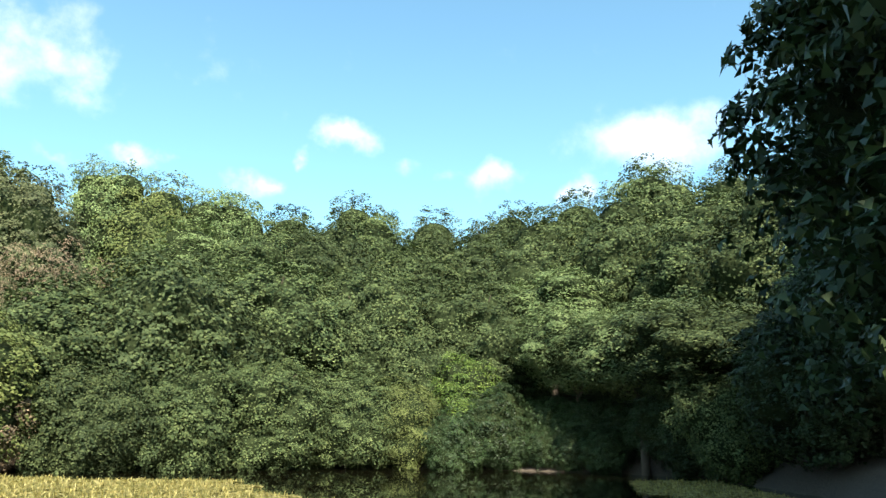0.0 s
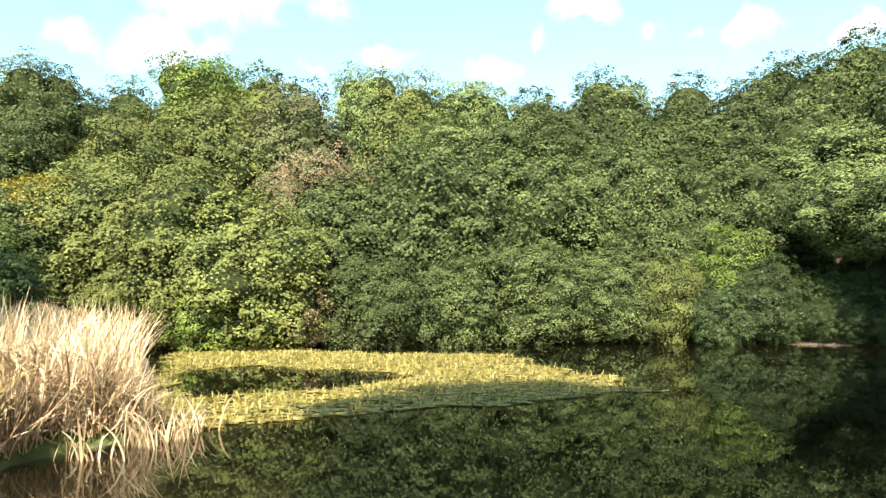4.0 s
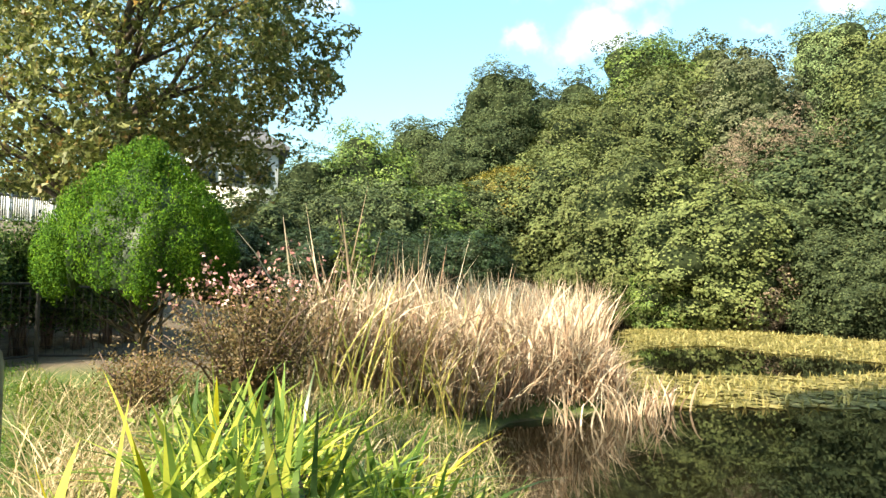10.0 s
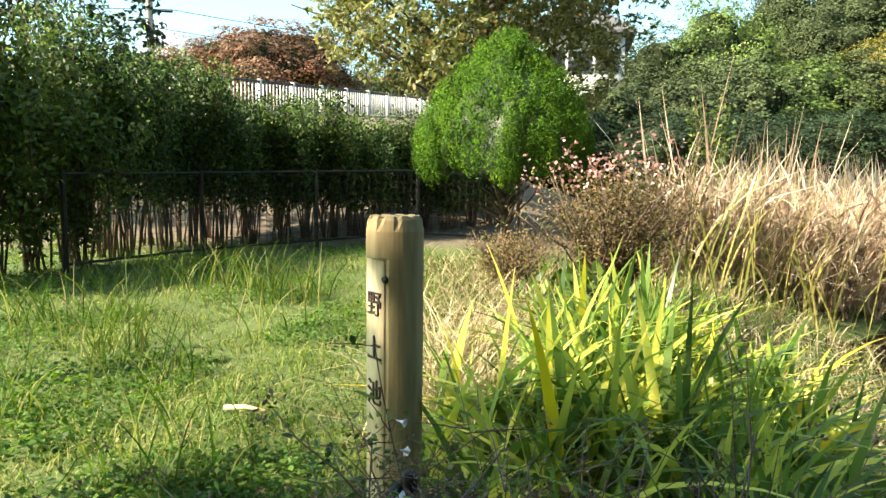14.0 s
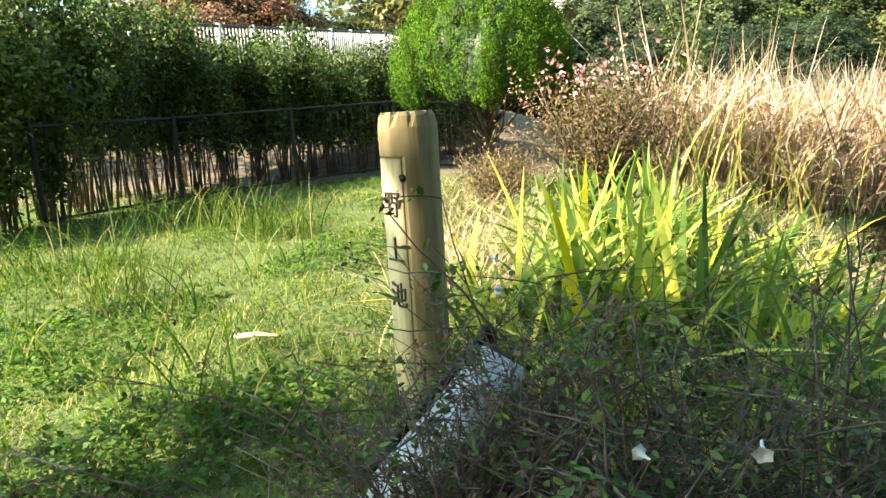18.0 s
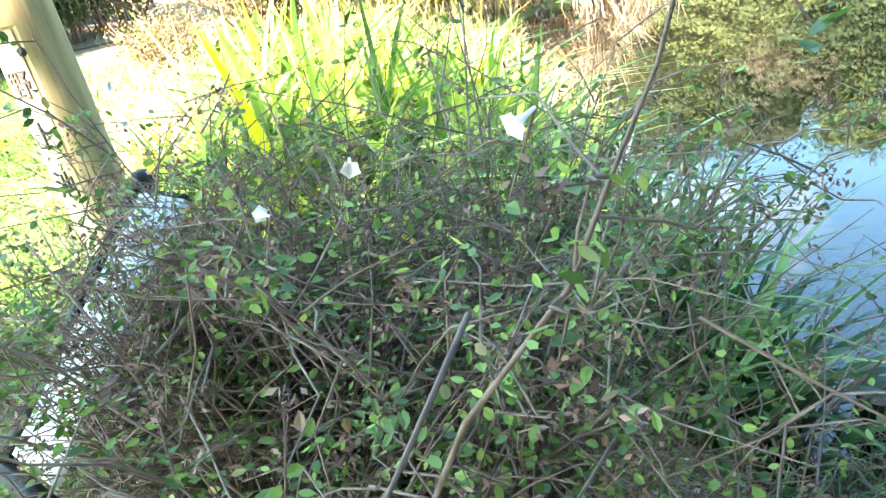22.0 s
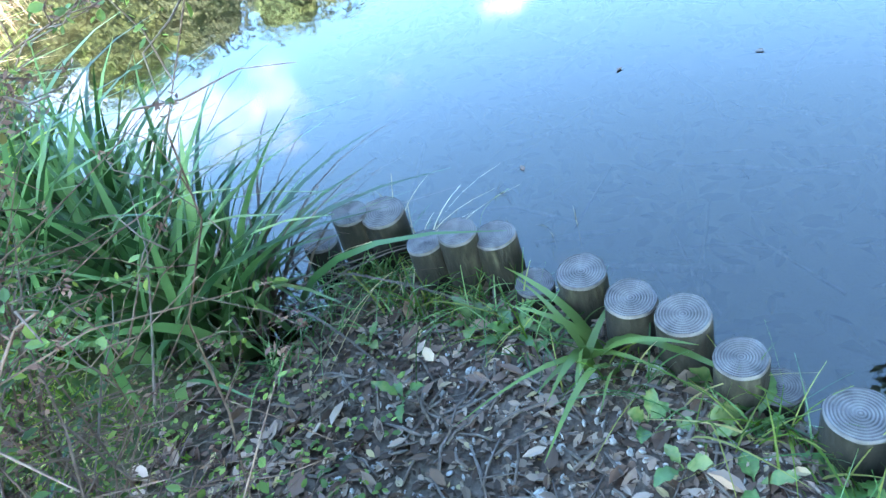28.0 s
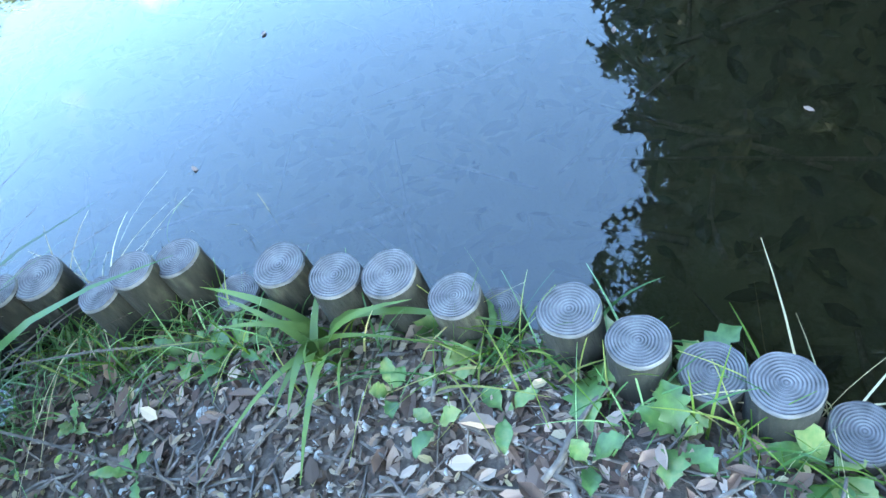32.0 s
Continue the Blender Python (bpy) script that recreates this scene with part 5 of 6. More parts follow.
for i, (x, y, n) in enumerate([(-3.20, 0.45, 110), (-3.68, 0.61, 110), (-4.19, 0.64, 110), (-2.88, 0.45, 110), (-3.34, 0.51, 110), (-4.3, 0.95, 90), (-4.7, 1.1, 70)]):
    clump("dry_grass", "tuft of pale dry grass behind the post", [(x, y)], n, (0.35, 0.8), (0.003, 0.007), DRYGRASS, 440 + i, (0.2, 1.0), 0.16)
for i, (x, y, n) in enumerate([(-6.6, -0.85, 70), (-6.25, -0.5, 80), (-4.6, -1.25, 70), (-3.0, -0.62, 30), (-5.2, -1.9, 50), (-6.0, -0.2, 60), (-5.6, -1.5, 40), (-4.2, -0.9, 36), (-3.7, -1.5, 30), (-6.9, -1.4, 50), (-4.9, -0.4, 24)]):
    clump("grass_tuft", "tuft of long fountain grass in the lawn", [(x, y)], n, (0.35, 0.62), (0.004, 0.009), LAWN, 460 + i, (0.1, 0.7), 0.13)


def build_lawn():
    r = np.random.default_rng(83)
    t = thing("lawn_grass", "sunlit lawn of short green and straw-tipped grass", "grass", kind="stuff")
    x, y = r.uniform(-10.5, -1.0, 160000), r.uniform(-4.2, 1.3, 160000)
    keep = r.uniform(0, 1, 160000) < np.clip(3.0 / np.hypot(x, y), 0.2, 1) ** 1.5
    x, y = x[keep], y[keep]
    z, d = ground_z(x, y)
    ok = d > 0.3
    b = np.c_[x, y, z][ok]
    n = len(b)
    v, f = blades(b, heading(n, r), (0.058 + 0.025 * np.sin(b[:, 0] * 2.1) * np.sin(b[:, 1] * 2.9) + 0.03 * np.sin(b[:, 0] * 6.7 + 2) * np.sin(b[:, 1] * 7.9)) * r.uniform(0.4, 1.5, n), r.uniform(0.003, 0.009, n), r.uniform(0.2, 1.1, n), r, seg=2)
    part("blades", mesh_of("blades", v, f, LAWN), t)
    patch = np.sin(b[:, 0] * 2.3 + 1) * np.sin(b[:, 1] * 3.1 + b[:, 0])
    c = b[(patch > 0.05) & (b[:, 0] < -2.5)][:34000] + [0, 0, 0.04]
    c = c + r.normal(0, 0.02, c.shape)
    v, f = leaves(c, np.tile([0, 0, 1.0], (len(c), 1)), 0.028, 0.022, r, 0.6)
    part("clover", mesh_of("clover", v, f, CLOVER), t, "bright green clover leaves")
    return t


build_lawn()


# ---- floating plants ----
def in_ring(x, y, ring):
    inside = np.zeros(x.shape, bool)
    p = np.array(ring, float)
    for (ax, ay), (bx, by) in zip(p, np.roll(p, -1, 0)):
        inside ^= ((ay > y) != (by > y)) & (x < (bx - ax) * (y - ay) / (by - ay + 1e-12) + ax)
    return inside


def build_floating(label, outer, hole, count, size, seed):
    r = np.random.default_rng(seed)
    o = np.array(outer)
    x, y = r.uniform(o[:, 0].min(), o[:, 0].max(), count * 6), r.uniform(o[:, 1].min(), o[:, 1].max(), count * 6)
    wob = 0.35 * np.sin(x * 1.7 + 2 * np.sin(y)) + 0.2 * np.sin(3.1 * x - y)
    ok = in_ring(x + wob * 0.5, y + wob, outer)
    if hole:
        ok &= ~in_ring(x + wob * 0.4, y + wob, hole)
    x, y = x[ok][:count], y[ok][:count]
    n = len(x)
    t = thing("floating_plants", label, "water plants", kind="stuff")
    v, f = leaves(np.c_[x, y, r.uniform(0.012, 0.03, n)], np.tile([0, 0, 1.0], (n, 1)), size, size * 0.7, r, 0.06, fold=0.02)
    part("pads", mesh_of("pads", v, f, MAT), t)
    k = int(n * 0.8)
    q = r.integers(0, n, k)
    v, f = blades(np.c_[x[q], y[q], np.full(k, 0.0)] + np.c_[r.normal(0, 0.1, (k, 2)), np.zeros(k)], heading(k, r), r.uniform(0.08, 0.22, k), r.uniform(0.02, 0.05, k), r.uniform(0.1, 0.6, k), r, seg=2)
    part("shoots", mesh_of("shoots", v, f, MAT), t)
    return t


build_floating("yellow-green floating water plants in a ring on the pond",
               [(-8.0, 9.0), (-6.9, 9.3), (-5.9, 10.9), (-4.4, 12.5), (-2.8, 14.1), (-1.7, 16.2), (-0.7, 16.4), (-2.3, 19.6), (-4.4, 22.6), (-8.2, 30), (-12, 28.5), (-19.6, 31), (-22, 27), (-16, 18.6), (-11, 12.5)],
               [(-15.0, 18.2), (-14.1, 20.7), (-10.6, 20.1), (-7.3, 18.6), (-7.9, 14.9), (-9.6, 12.8), (-11.6, 13.8)], 11000, 0.26, 84)
build_floating("dull green floating water plants in the shade", [(8.4, 33), (12.6, 35), (11.5, 24), (8.0, 22.5), (7.0, 24.5)], None, 1600, 0.26, 85)


def build_weeds():
    """Rough low growth between the irises, the reeds and the water."""
    r = np.random.default_rng(86)
    t = thing("bank_weeds", "rough weeds and fallen straw on the muddy bank", "weeds", kind="stuff")
    b = scatter(3400, 47, 84, ([47, 60, 84], [4.0, 4.0, 4.0]), 4.2, r, -0.25)
    n = len(b)
    v, f = blades(b, heading(n, r), r.uniform(0.08, 0.45, n), r.uniform(0.004, 0.012, n), r.uniform(0.3, 1.3, n), r, seg=3)
    part("straw", mesh_of("straw", v, f, DRYGRASS), t)
    b = scatter(3800, 47, 84, ([47, 60, 84], [3.3, 3.2, 3.4]), 5.0, r, -0.25)
    n = len(b)
    v, f = blades(b, heading(n, r), r.uniform(0.08, 0.4, n), r.uniform(0.005, 0.014, n), r.uniform(0.2, 1.0, n), r, seg=3)
    part("shoots", mesh_of("shoots", v, f, LAWN), t)
    return t


build_weeds()


# ---- name post ----
WOOD = surface("weathered_round_wood", [(0.28, (0.15, 0.10, 0.045)), (0.5, (0.36, 0.27, 0.13)), (0.72, (0.54, 0.43, 0.23))], 5, 0.8, 0.5, 40, (1, 1, 0.12), distance=0.004)
WOODFLAT = surface("planed_pale_wood", [(0.28, (0.36, 0.27, 0.13)), (0.5, (0.58, 0.46, 0.26)), (0.72, (0.70, 0.59, 0.36))], 6, 0.75, 0.3, 45, (1, 1, 0.1), distance=0.002)
INK = surface("dark_carved_paint", [(0.3, (0.03, 0.022, 0.018)), (0.7, (0.07, 0.05, 0.04))], 30, 0.8, 0.3, 90, distance=0.001)


def build_post(x, y, top, low):
    """A round post with a chipped rim and a flat face cut below its head, on which three characters stand."""
    t = thing("name_post", "weathered round wooden post with a flat carved name face", "post", x, y, low, 0)
    h, rad, n = top - low, 0.086, 40
    face = math.atan2(-0.90, 0.44)
    zs = np.r_[-0.15, 0.05, 0.3, 0.5, 0.7, 0.8, h - 0.127, h - 0.122, h - 0.045, h - 0.012, h]
    r = np.random.default_rng(91)
    v = []
    for k, z in enumerate(zs):
        for i in range(n):
            a = 2 * np.pi * i / n
            q = rad * (1 + 0.012 * math.sin(3 * a + z * 4) + 0.008 * math.sin(7 * a))
            if z >= h - 0.045:
                q *= {9: 0.94 - 0.10 * (i % 4 == 0), 10: 0.85 - 0.17 * (i % 4 == 0)}.get(k, 1.0)
            if z < h - 0.122 + 1e-6 and k <= 6:
                c = math.cos(a - face)
                if c > 0.2:
                    q = min(q, 0.064 / c)
            v.append((q * math.cos(a), q * math.sin(a), z - 0.004 * (i % 4 == 0) * (k == 10)))
    f = [(k * n + i, k * n + (i + 1) % n, (k + 1) * n + (i + 1) % n, (k + 1) * n + i) for k in range(len(zs) - 1) for i in range(n)]
    f.append(tuple(range((len(zs) - 1) * n, len(zs) * n)))
    part("shaft", mesh_of("shaft", np.array(v), f, WOOD), t)
    # pale face
    nx, ny = math.cos(face), math.sin(face)
    tx, ty = ny, -nx
    w = 0.05
    lo, hi = box((-w, 0.0, 0.0), (w, 0.004, h - 0.13))
    fc = part("carved_face", mesh_of("carved_face", lo, hi, WOODFLAT), t, "pale planed face with dark characters")
    fc.matrix_basis = Matrix(((tx, nx, 0, nx * 0.0645), (ty, ny, 0, ny * 0.0645), (0, 0, 1, 0), (0, 0, 0, 1)))
    for ch, z in (("野", h - 0.266), ("上", h - 0.40), ("池", h - 0.535)):
        cu = bpy.data.curves.new("character", "FONT")
        cu.body, cu.size, cu.align_x, cu.align_y, cu.extrude = ch, 0.082, "CENTER", "CENTER", 0.002
        tmp = bpy.data.objects.new("character", cu)
        me = bpy.data.meshes.new_from_object(tmp)
        bpy.data.objects.remove(tmp)
        me.materials.clear()
        me.materials.append(INK)
        ob = part("character", me, fc)
        ob.matrix_basis = Matrix(((-1, 0, 0, 0.0), (0, 0, 1, 0.0065), (0, 1, 0, z), (0, 0, 0, 1)))
    v, f = tube([(0.092 * math.cos(face + 0.65), 0.092 * math.sin(face + 0.65), h - 0.18), (0.080 * math.cos(face + 0.68), 0.080 * math.sin(face + 0.68), h - 0.185)], [0.008, 0.012], 7)
    part("knot", mesh_of("knot", v, quads(v, f), INK), t)
    return t


build_post(-2.42, 0.105, 1.537, 0.44)

# ---- slanted information panel ----
BOARD = surface("glossy_white_board", [(0.3, (0.66, 0.69, 0.72)), (0.7, (0.76, 0.78, 0.80))], 3, 0.12, 0.02, 20, distance=0.001)


def build_panel():
    t = thing("information_panel", "slanted white information panel with a black frame under the bush", "sign", -1.262, -0.012, 1.21)
    ln, wd = 0.36, 0.12
    tilt = pose(0, 0, 0, 40.0, 0, 12.9)
    bars = {"board": ((0.012, -ln + 0.012, -0.012), (wd, -0.002, 0.0)), "frame_side": ((-0.008, -ln, -0.016), (0.008, 0.0, 0.006)),
            "frame_top": ((-0.008, 0.0, -0.010), (wd + 0.002, 0.004, 0.001)), "frame_bottom": ((-0.008, -ln - 0.016, -0.016), (wd + 0.008, -ln, 0.008))}
    for name, (lo, hi) in bars.items():
        v, f = box(lo, hi)
        ob = part(name.replace("_2", ""), mesh_of(name, v, f, BOARD if name == "board" else IRON), t)
        ob.matrix_basis = tilt
    for lx in (0.03, wd - 0.03):
        px, py = lx * 0.975 + 0.02, lx * 0.22 - 0.12
        g = float(ground_z(-1.262 + px, -0.012 + py)[0])
        v, f = tube([(px, py, g - 1.21 - 0.1), (px, py, -0.4), (px, py, -0.145)], [0.016] * 3, 8)
        part("leg", mesh_of("leg", v, quads(v, f), IRON), t)
    v, f = tube([(0, 0.012, -0.01), (0, 0.012, 0.012), (0, 0.012, 0.022)], [0.014, 0.014, 0.009], 12)
    part("cap", mesh_of("cap", v, quads(v, f), IRON, True), t)
    return t


build_panel()

# ---- log edging ----
RINGS, rn, rl, rb = nodes_of("log_end_rings")
rco, rgr, rnz, rad_, rmul, rsin = (rn.new(k) for k in ("ShaderNodeTexCoord", "ShaderNodeVectorMath", "ShaderNodeTexNoise", "ShaderNodeVectorMath", "ShaderNodeMath", "ShaderNodeMath"))
rgr.operation, rad_.operation = "MULTIPLY", "LENGTH"
rgr.inputs[1].default_value = (1, 1, 0)
rnz.inputs["Scale"].default_value, rnz.inputs["Detail"].default_value = 26, 6
rmul.operation, rsin.operation = "MULTIPLY_ADD", "SINE"
rmul.inputs[1].default_value = 2 * math.pi / 0.0062
rl.new(rco.outputs["Object"], rgr.inputs[0])
rl.new(rco.outputs["Object"], rnz.inputs["Vector"])
rl.new(rgr.outputs["Vector"], rad_.inputs[0])
rl.new(rad_.outputs["Value"], rmul.inputs[0])
rl.new(rnz.outputs["Fac"], rmul.inputs[2])
rl.new(rmul.outputs[0], rsin.inputs[0])
rmix = rn.new("ShaderNodeMath")
rmix.operation, rmix.inputs[1].default_value = "MULTIPLY_ADD", 0.15
rl.new(rsin.outputs[0], rmix.inputs[0])
rl.new(rnz.outputs["Fac"], rmix.inputs[2])
rr_ = ramp_node(rn, [(0.2, (0.030, 0.029, 0.032)), (0.5, (0.095, 0.092, 0.096)), (0.8, (0.16, 0.155, 0.16))])
rl.new(rmix.outputs[0], rr_.inputs["Fac"])
rl.new(rr_.outputs["Color"], rb.inputs["Base Color"])
rbm = rn.new("ShaderNodeBump")
rbm.inputs["Strength"].default_value, rbm.inputs["Distance"].default_value = 0.4, 0.002
rl.new(rmix.outputs[0], rbm.inputs["Height"])
rl.new(rbm.outputs["Normal"], rb.inputs["Normal"])
rb.inputs["Roughness"].default_value, rb.inputs["Specular IOR Level"].default_value = 0.65, 0.3
LOGSIDE = surface("wet_log_bark", [(0.36, (0.006, 0.006, 0.004)), (0.55, (0.019, 0.018, 0.011)), (0.74, (0.062, 0.060, 0.034))], 20, 0.95, 1.0, 60, (1, 1, 0.3), distance=0.012, object_random=0.15)


def log_mesh(seed):
    """A round pile with ridged rings on its top and a slightly uneven bark side; its top lies at z = 0."""
    r = np.random.default_rng(seed)
    n, rad = 36, 1.0
    a = np.linspace(0, 2 * np.pi, n, endpoint=False)
    wob = 1 + 0.018 * np.sin(3 * a + r.uniform(0, 6)) + 0.012 * np.sin(7 * a + r.uniform(0, 6))
    prof = [(q, -0.009 if (k % 2) else 0.0) for k, q in enumerate(np.linspace(0.06, 0.96, 19))] + [(1.0, -0.05)]
    v = [(0, 0, 0)]
    for q, z in prof:
        v += [(q * w * math.cos(t) * 0.058, q * w * math.sin(t) * 0.058, z * 0.16) for t, w in zip(a, wob)]
    f = [(0, 1 + i, 1 + (i + 1) % n) for i in range(n)]
    for k in range(len(prof) - 1):
        f += [(1 + k * n + i, 1 + (k + 1) * n + i, 1 + (k + 1) * n + (i + 1) % n, 1 + k * n + (i + 1) % n) for i in range(n)]
    end = mesh_of("cut_end", np.array(v), f, RINGS)
    vs = []
    for z in (-0.008, -0.03, -0.1, -0.2, -0.32, -0.5):
        vs += [((w + 0.01 * math.sin(5 * t + z * 30)) * math.cos(t) * 0.058, (w + 0.01 * math.sin(5 * t + z * 30)) * math.sin(t) * 0.058, z) for t, w in zip(a, wob)]
    fs = [(k * n + i, (k + 1) * n + i, (k + 1) * n + (i + 1) % n, k * n + (i + 1) % n) for k in range(5) for i in range(n)]
    return end, mesh_of("bark", np.array(vs), fs, LOGSIDE, True)


LOGS = [(-0.965, 1.432, 0.12, 0.86), (-0.832, 1.401, 0.235, 0.85), (-0.744, 1.406, 0.225, 1.03), (-0.616, 1.302, 0.2, 0.82), (-0.526, 1.302, 0.226, 0.86), (-0.438, 1.319, 0.192, 0.93),
        (-0.346, 1.226, 0.11, 0.84), (-0.226, 1.178, 0.185, 0.99), (-0.121, 1.073, 0.2, 0.96), (-0.021, 1.007, 0.215, 0.97), (0.076, 0.911, 0.192, 0.89), (0.149, 0.904, 0.11, 0.80),
        (0.247, 0.778, 0.197, 1.0), (0.318, 0.666, 0.2, 0.93), (0.407, 0.587, 0.15, 0.97), (0.474, 0.502, 0.192, 0.98), (0.552, 0.412, 0.12, 0.9), (0.633, 0.303, 0.18, 1.00),
        (0.728, 0.208, 0.17, 1.00), (0.823, 0.113, 0.18, 1.00), (0.918, 0.018, 0.16, 1.00), (1.013, -0.077, 0.18, 1.00)]
LOGM = [log_mesh(s) for s in range(4)]
for i, (x, y, z, s) in enumerate(LOGS):
    t = thing("log_pile", "round grey log pile with ringed top at the water's edge" if z > 0.13 else "short sunken log pile with ringed top", "log", x, y, z, (i * 77) % 360, "log edging")
    t.rotation_euler = (radians(3 * math.sin(i * 2.3)), radians(3 * math.cos(i * 1.7)), radians(i * 77))
    for name, me in zip(("cut_end", "bark"), LOGM[i % 4]):
        part(name, me, t).scale = (s, s, 1)


# ---- flowering bush ----
def flower_mesh(size):
    v, f = [], []
    n = 10
    for k, (q, z) in enumerate([(0.10, 0.0), (0.14, 0.4), (0.26, 0.7), (0.55, 0.95), (0.8, 1.0)]):
        for i in range(n):
            a = 2 * np.pi * i / n
            lobe = 1.0 if k < 3 else (1.05 if i % 2 == 0 else 0.8)
            v.append((q * lobe * math.cos(a) * size * 0.62, q * lobe * math.sin(a) * size * 0.62, z * size))
    f = [(k * n + i, k * n + (i + 1) % n, (k + 1) * n + (i + 1) % n, (k + 1) * n + i) for k in range(4) for i in range(n)]
    return mesh_of("flower", np.array(v), f, PETAL, True)


def build_bush():
    r = np.random.default_rng(96)
    t = thing("abelia_bush", "twiggy abelia bush with small glossy leaves and white flowers", "bush", -0.98, 0.13, 0.15)
    o = np.array([-0.98, 0.13, 0.15])
    tubes, thin, pts, outs, tips = [], [], [], [], []

    def stem(p, rad, n_sub, sub_len, leafy_from):
        tubes.append(tube(p, rad, 5))
        for k in range(n_sub):
            s = r.uniform(0.25, 1.0)
            b = np.array([np.interp(s, np.linspace(0, 1, len(p)), p[:, j]) for j in range(3)])
            d = unit(r.normal(0, 1, 3) * [1, 1, 0.6] + [0, 0, 0.45] + 0.4 * unit(b))
            ln = sub_len * r.uniform(0.5, 1.2)
            u = np.linspace(0, 1, 4)[:, None]
            q = b + d * ln * u + np.array([0, 0, -0.25 * ln]) * u * u + r.normal(0, 0.012, (4, 3)) * u
            thin.append(tube(q, [0.0012, 0.0010, 0.0008, 0.0005], 4, cap=False))
            m = r.integers(2, 8) if leafy_from < 0.5 else r.integers(0, 2)
            for w in r.uniform(0.15, 1, m):
                c = np.array([np.interp(w, u[:, 0], q[:, j]) for j in range(3)])
                sd = unit(np.cross(d, r.normal(0, 1, 3)))
                for sg in (-1, 1):
                    pts.append(c + sg * sd * 0.012)
                    outs.append(sd * sg * 0.3 + [0, 0, 0.8])
            tips.append(q[-1])
        for k in range(n_sub // 2):             # bare dead twigs
            b = np.array([np.interp(r.uniform(0.1, 0.95), np.linspace(0, 1, len(p)), p[:, j]) for j in range(3)])
            d = unit(r.normal(0, 1, 3) * [1, 1, 0.55] + [0, 0, 0.2])
            ln = sub_len * r.uniform(0.7, 1.9)
            u = np.linspace(0, 1, 4)[:, None]
            thin.append(tube(b + d * ln * u + r.normal(0, 0.014, (4, 3)) * u, [0.0014, 0.0012, 0.0009, 0.0005], 4, cap=False))

    for i in range(300):
        a = i * 2.4 + r.normal(0, 0.25)
        k = r.uniform(0.1, 1.0) ** 0.6
        rx, ry = 0.46, 0.46 if math.sin(a) > 0 else 0.33
        sag = 0.13 + 0.21 * k if math.sin(a) > 0 else 0.15 + 0.28 * k
        ln = r.uniform(0.95, 1.56)
        u = np.linspace(0, 1, 7)[:, None]
        reach = np.array([math.cos(a) * rx * k, math.sin(a) * ry * k - 0.04, 0])
        p = np.array([r.normal(0, 0.13), r.normal(0, 0.11), 0]) + reach * u ** 1.4 + np.array([0, 0, ln]) * (u - sag * u ** 2.4) + r.normal(0, 0.022, (7, 3)) * u
        stem(p, 0.0026 * r.uniform(0.5, 1.3) * (1.1 - 0.75 * u[:, 0]), 13, 0.18, 0.2)
    # low spreading shoots toward the path and the sedge
    for i in range(46):
        a = r.uniform(-1.2, 1.2)
        ln = r.uniform(0.25, 0.6)
        u = np.linspace(0, 1, 6)[:, None]
        p = np.array([r.normal(0.12, 0.12), r.normal(-0.02, 0.15), 0.0]) + np.array([math.cos(a), math.sin(a), 0]) * ln * u + np.array([0, 0, 0.30]) * (u - 0.85 * u * u) * ln * 1.6 + r.normal(0, 0.02, (6, 3)) * u
        stem(p, 0.004 * (1.1 - 0.75 * u[:, 0]), 8, 0.15, 0.1)
    # thin dry shoots that hang over the panel and the lawn's edge
    for i in range(22):
        e = np.array([r.uniform(-1.55, -0.95), r.uniform(-0.6, 0.0), r.uniform(0.85, 1.2)]) - o
        b = np.array([r.uniform(-1.2, -0.95), r.uniform(0.0, 0.22), r.uniform(0.55, 0.85)]) - o
        u = np.linspace(0, 1, 7)[:, None]
        p = b + (e - b) * u + np.array([0, 0, 0.22]) * u * (1 - u) + r.normal(0, 0.016, (7, 3)) * np.sin(np.pi * u)
        stem(p, 0.0024 * (1.1 - 0.7 * u[:, 0]), 4, 0.10, 0.6 if i % 3 else 0.3)
        tips.extend([e + r.normal(0, 0.01, 3) for k in range(3)])
    # tangle of dry twigs before the panel
    for i in range(110):
        e = np.array([r.uniform(-1.24, -0.92), r.uniform(-0.27, 0.08), r.uniform(1.02, 1.25)]) - o
        b = np.array([r.uniform(-1.1, -0.8), r.uniform(-0.1, 0.2), r.uniform(0.6, 0.95)]) - o
        u = np.linspace(0, 1, 7)[:, None]
        p = b + (e - b) * u + np.array([0, 0, 0.16]) * u * (1 - u) + r.normal(0, 0.014, (7, 3)) * np.sin(np.pi * u)
        stem(p, 0.0018 * (1.1 - 0.7 * u[:, 0]), 7, 0.11, 0.6 if i % 2 else 0.3)
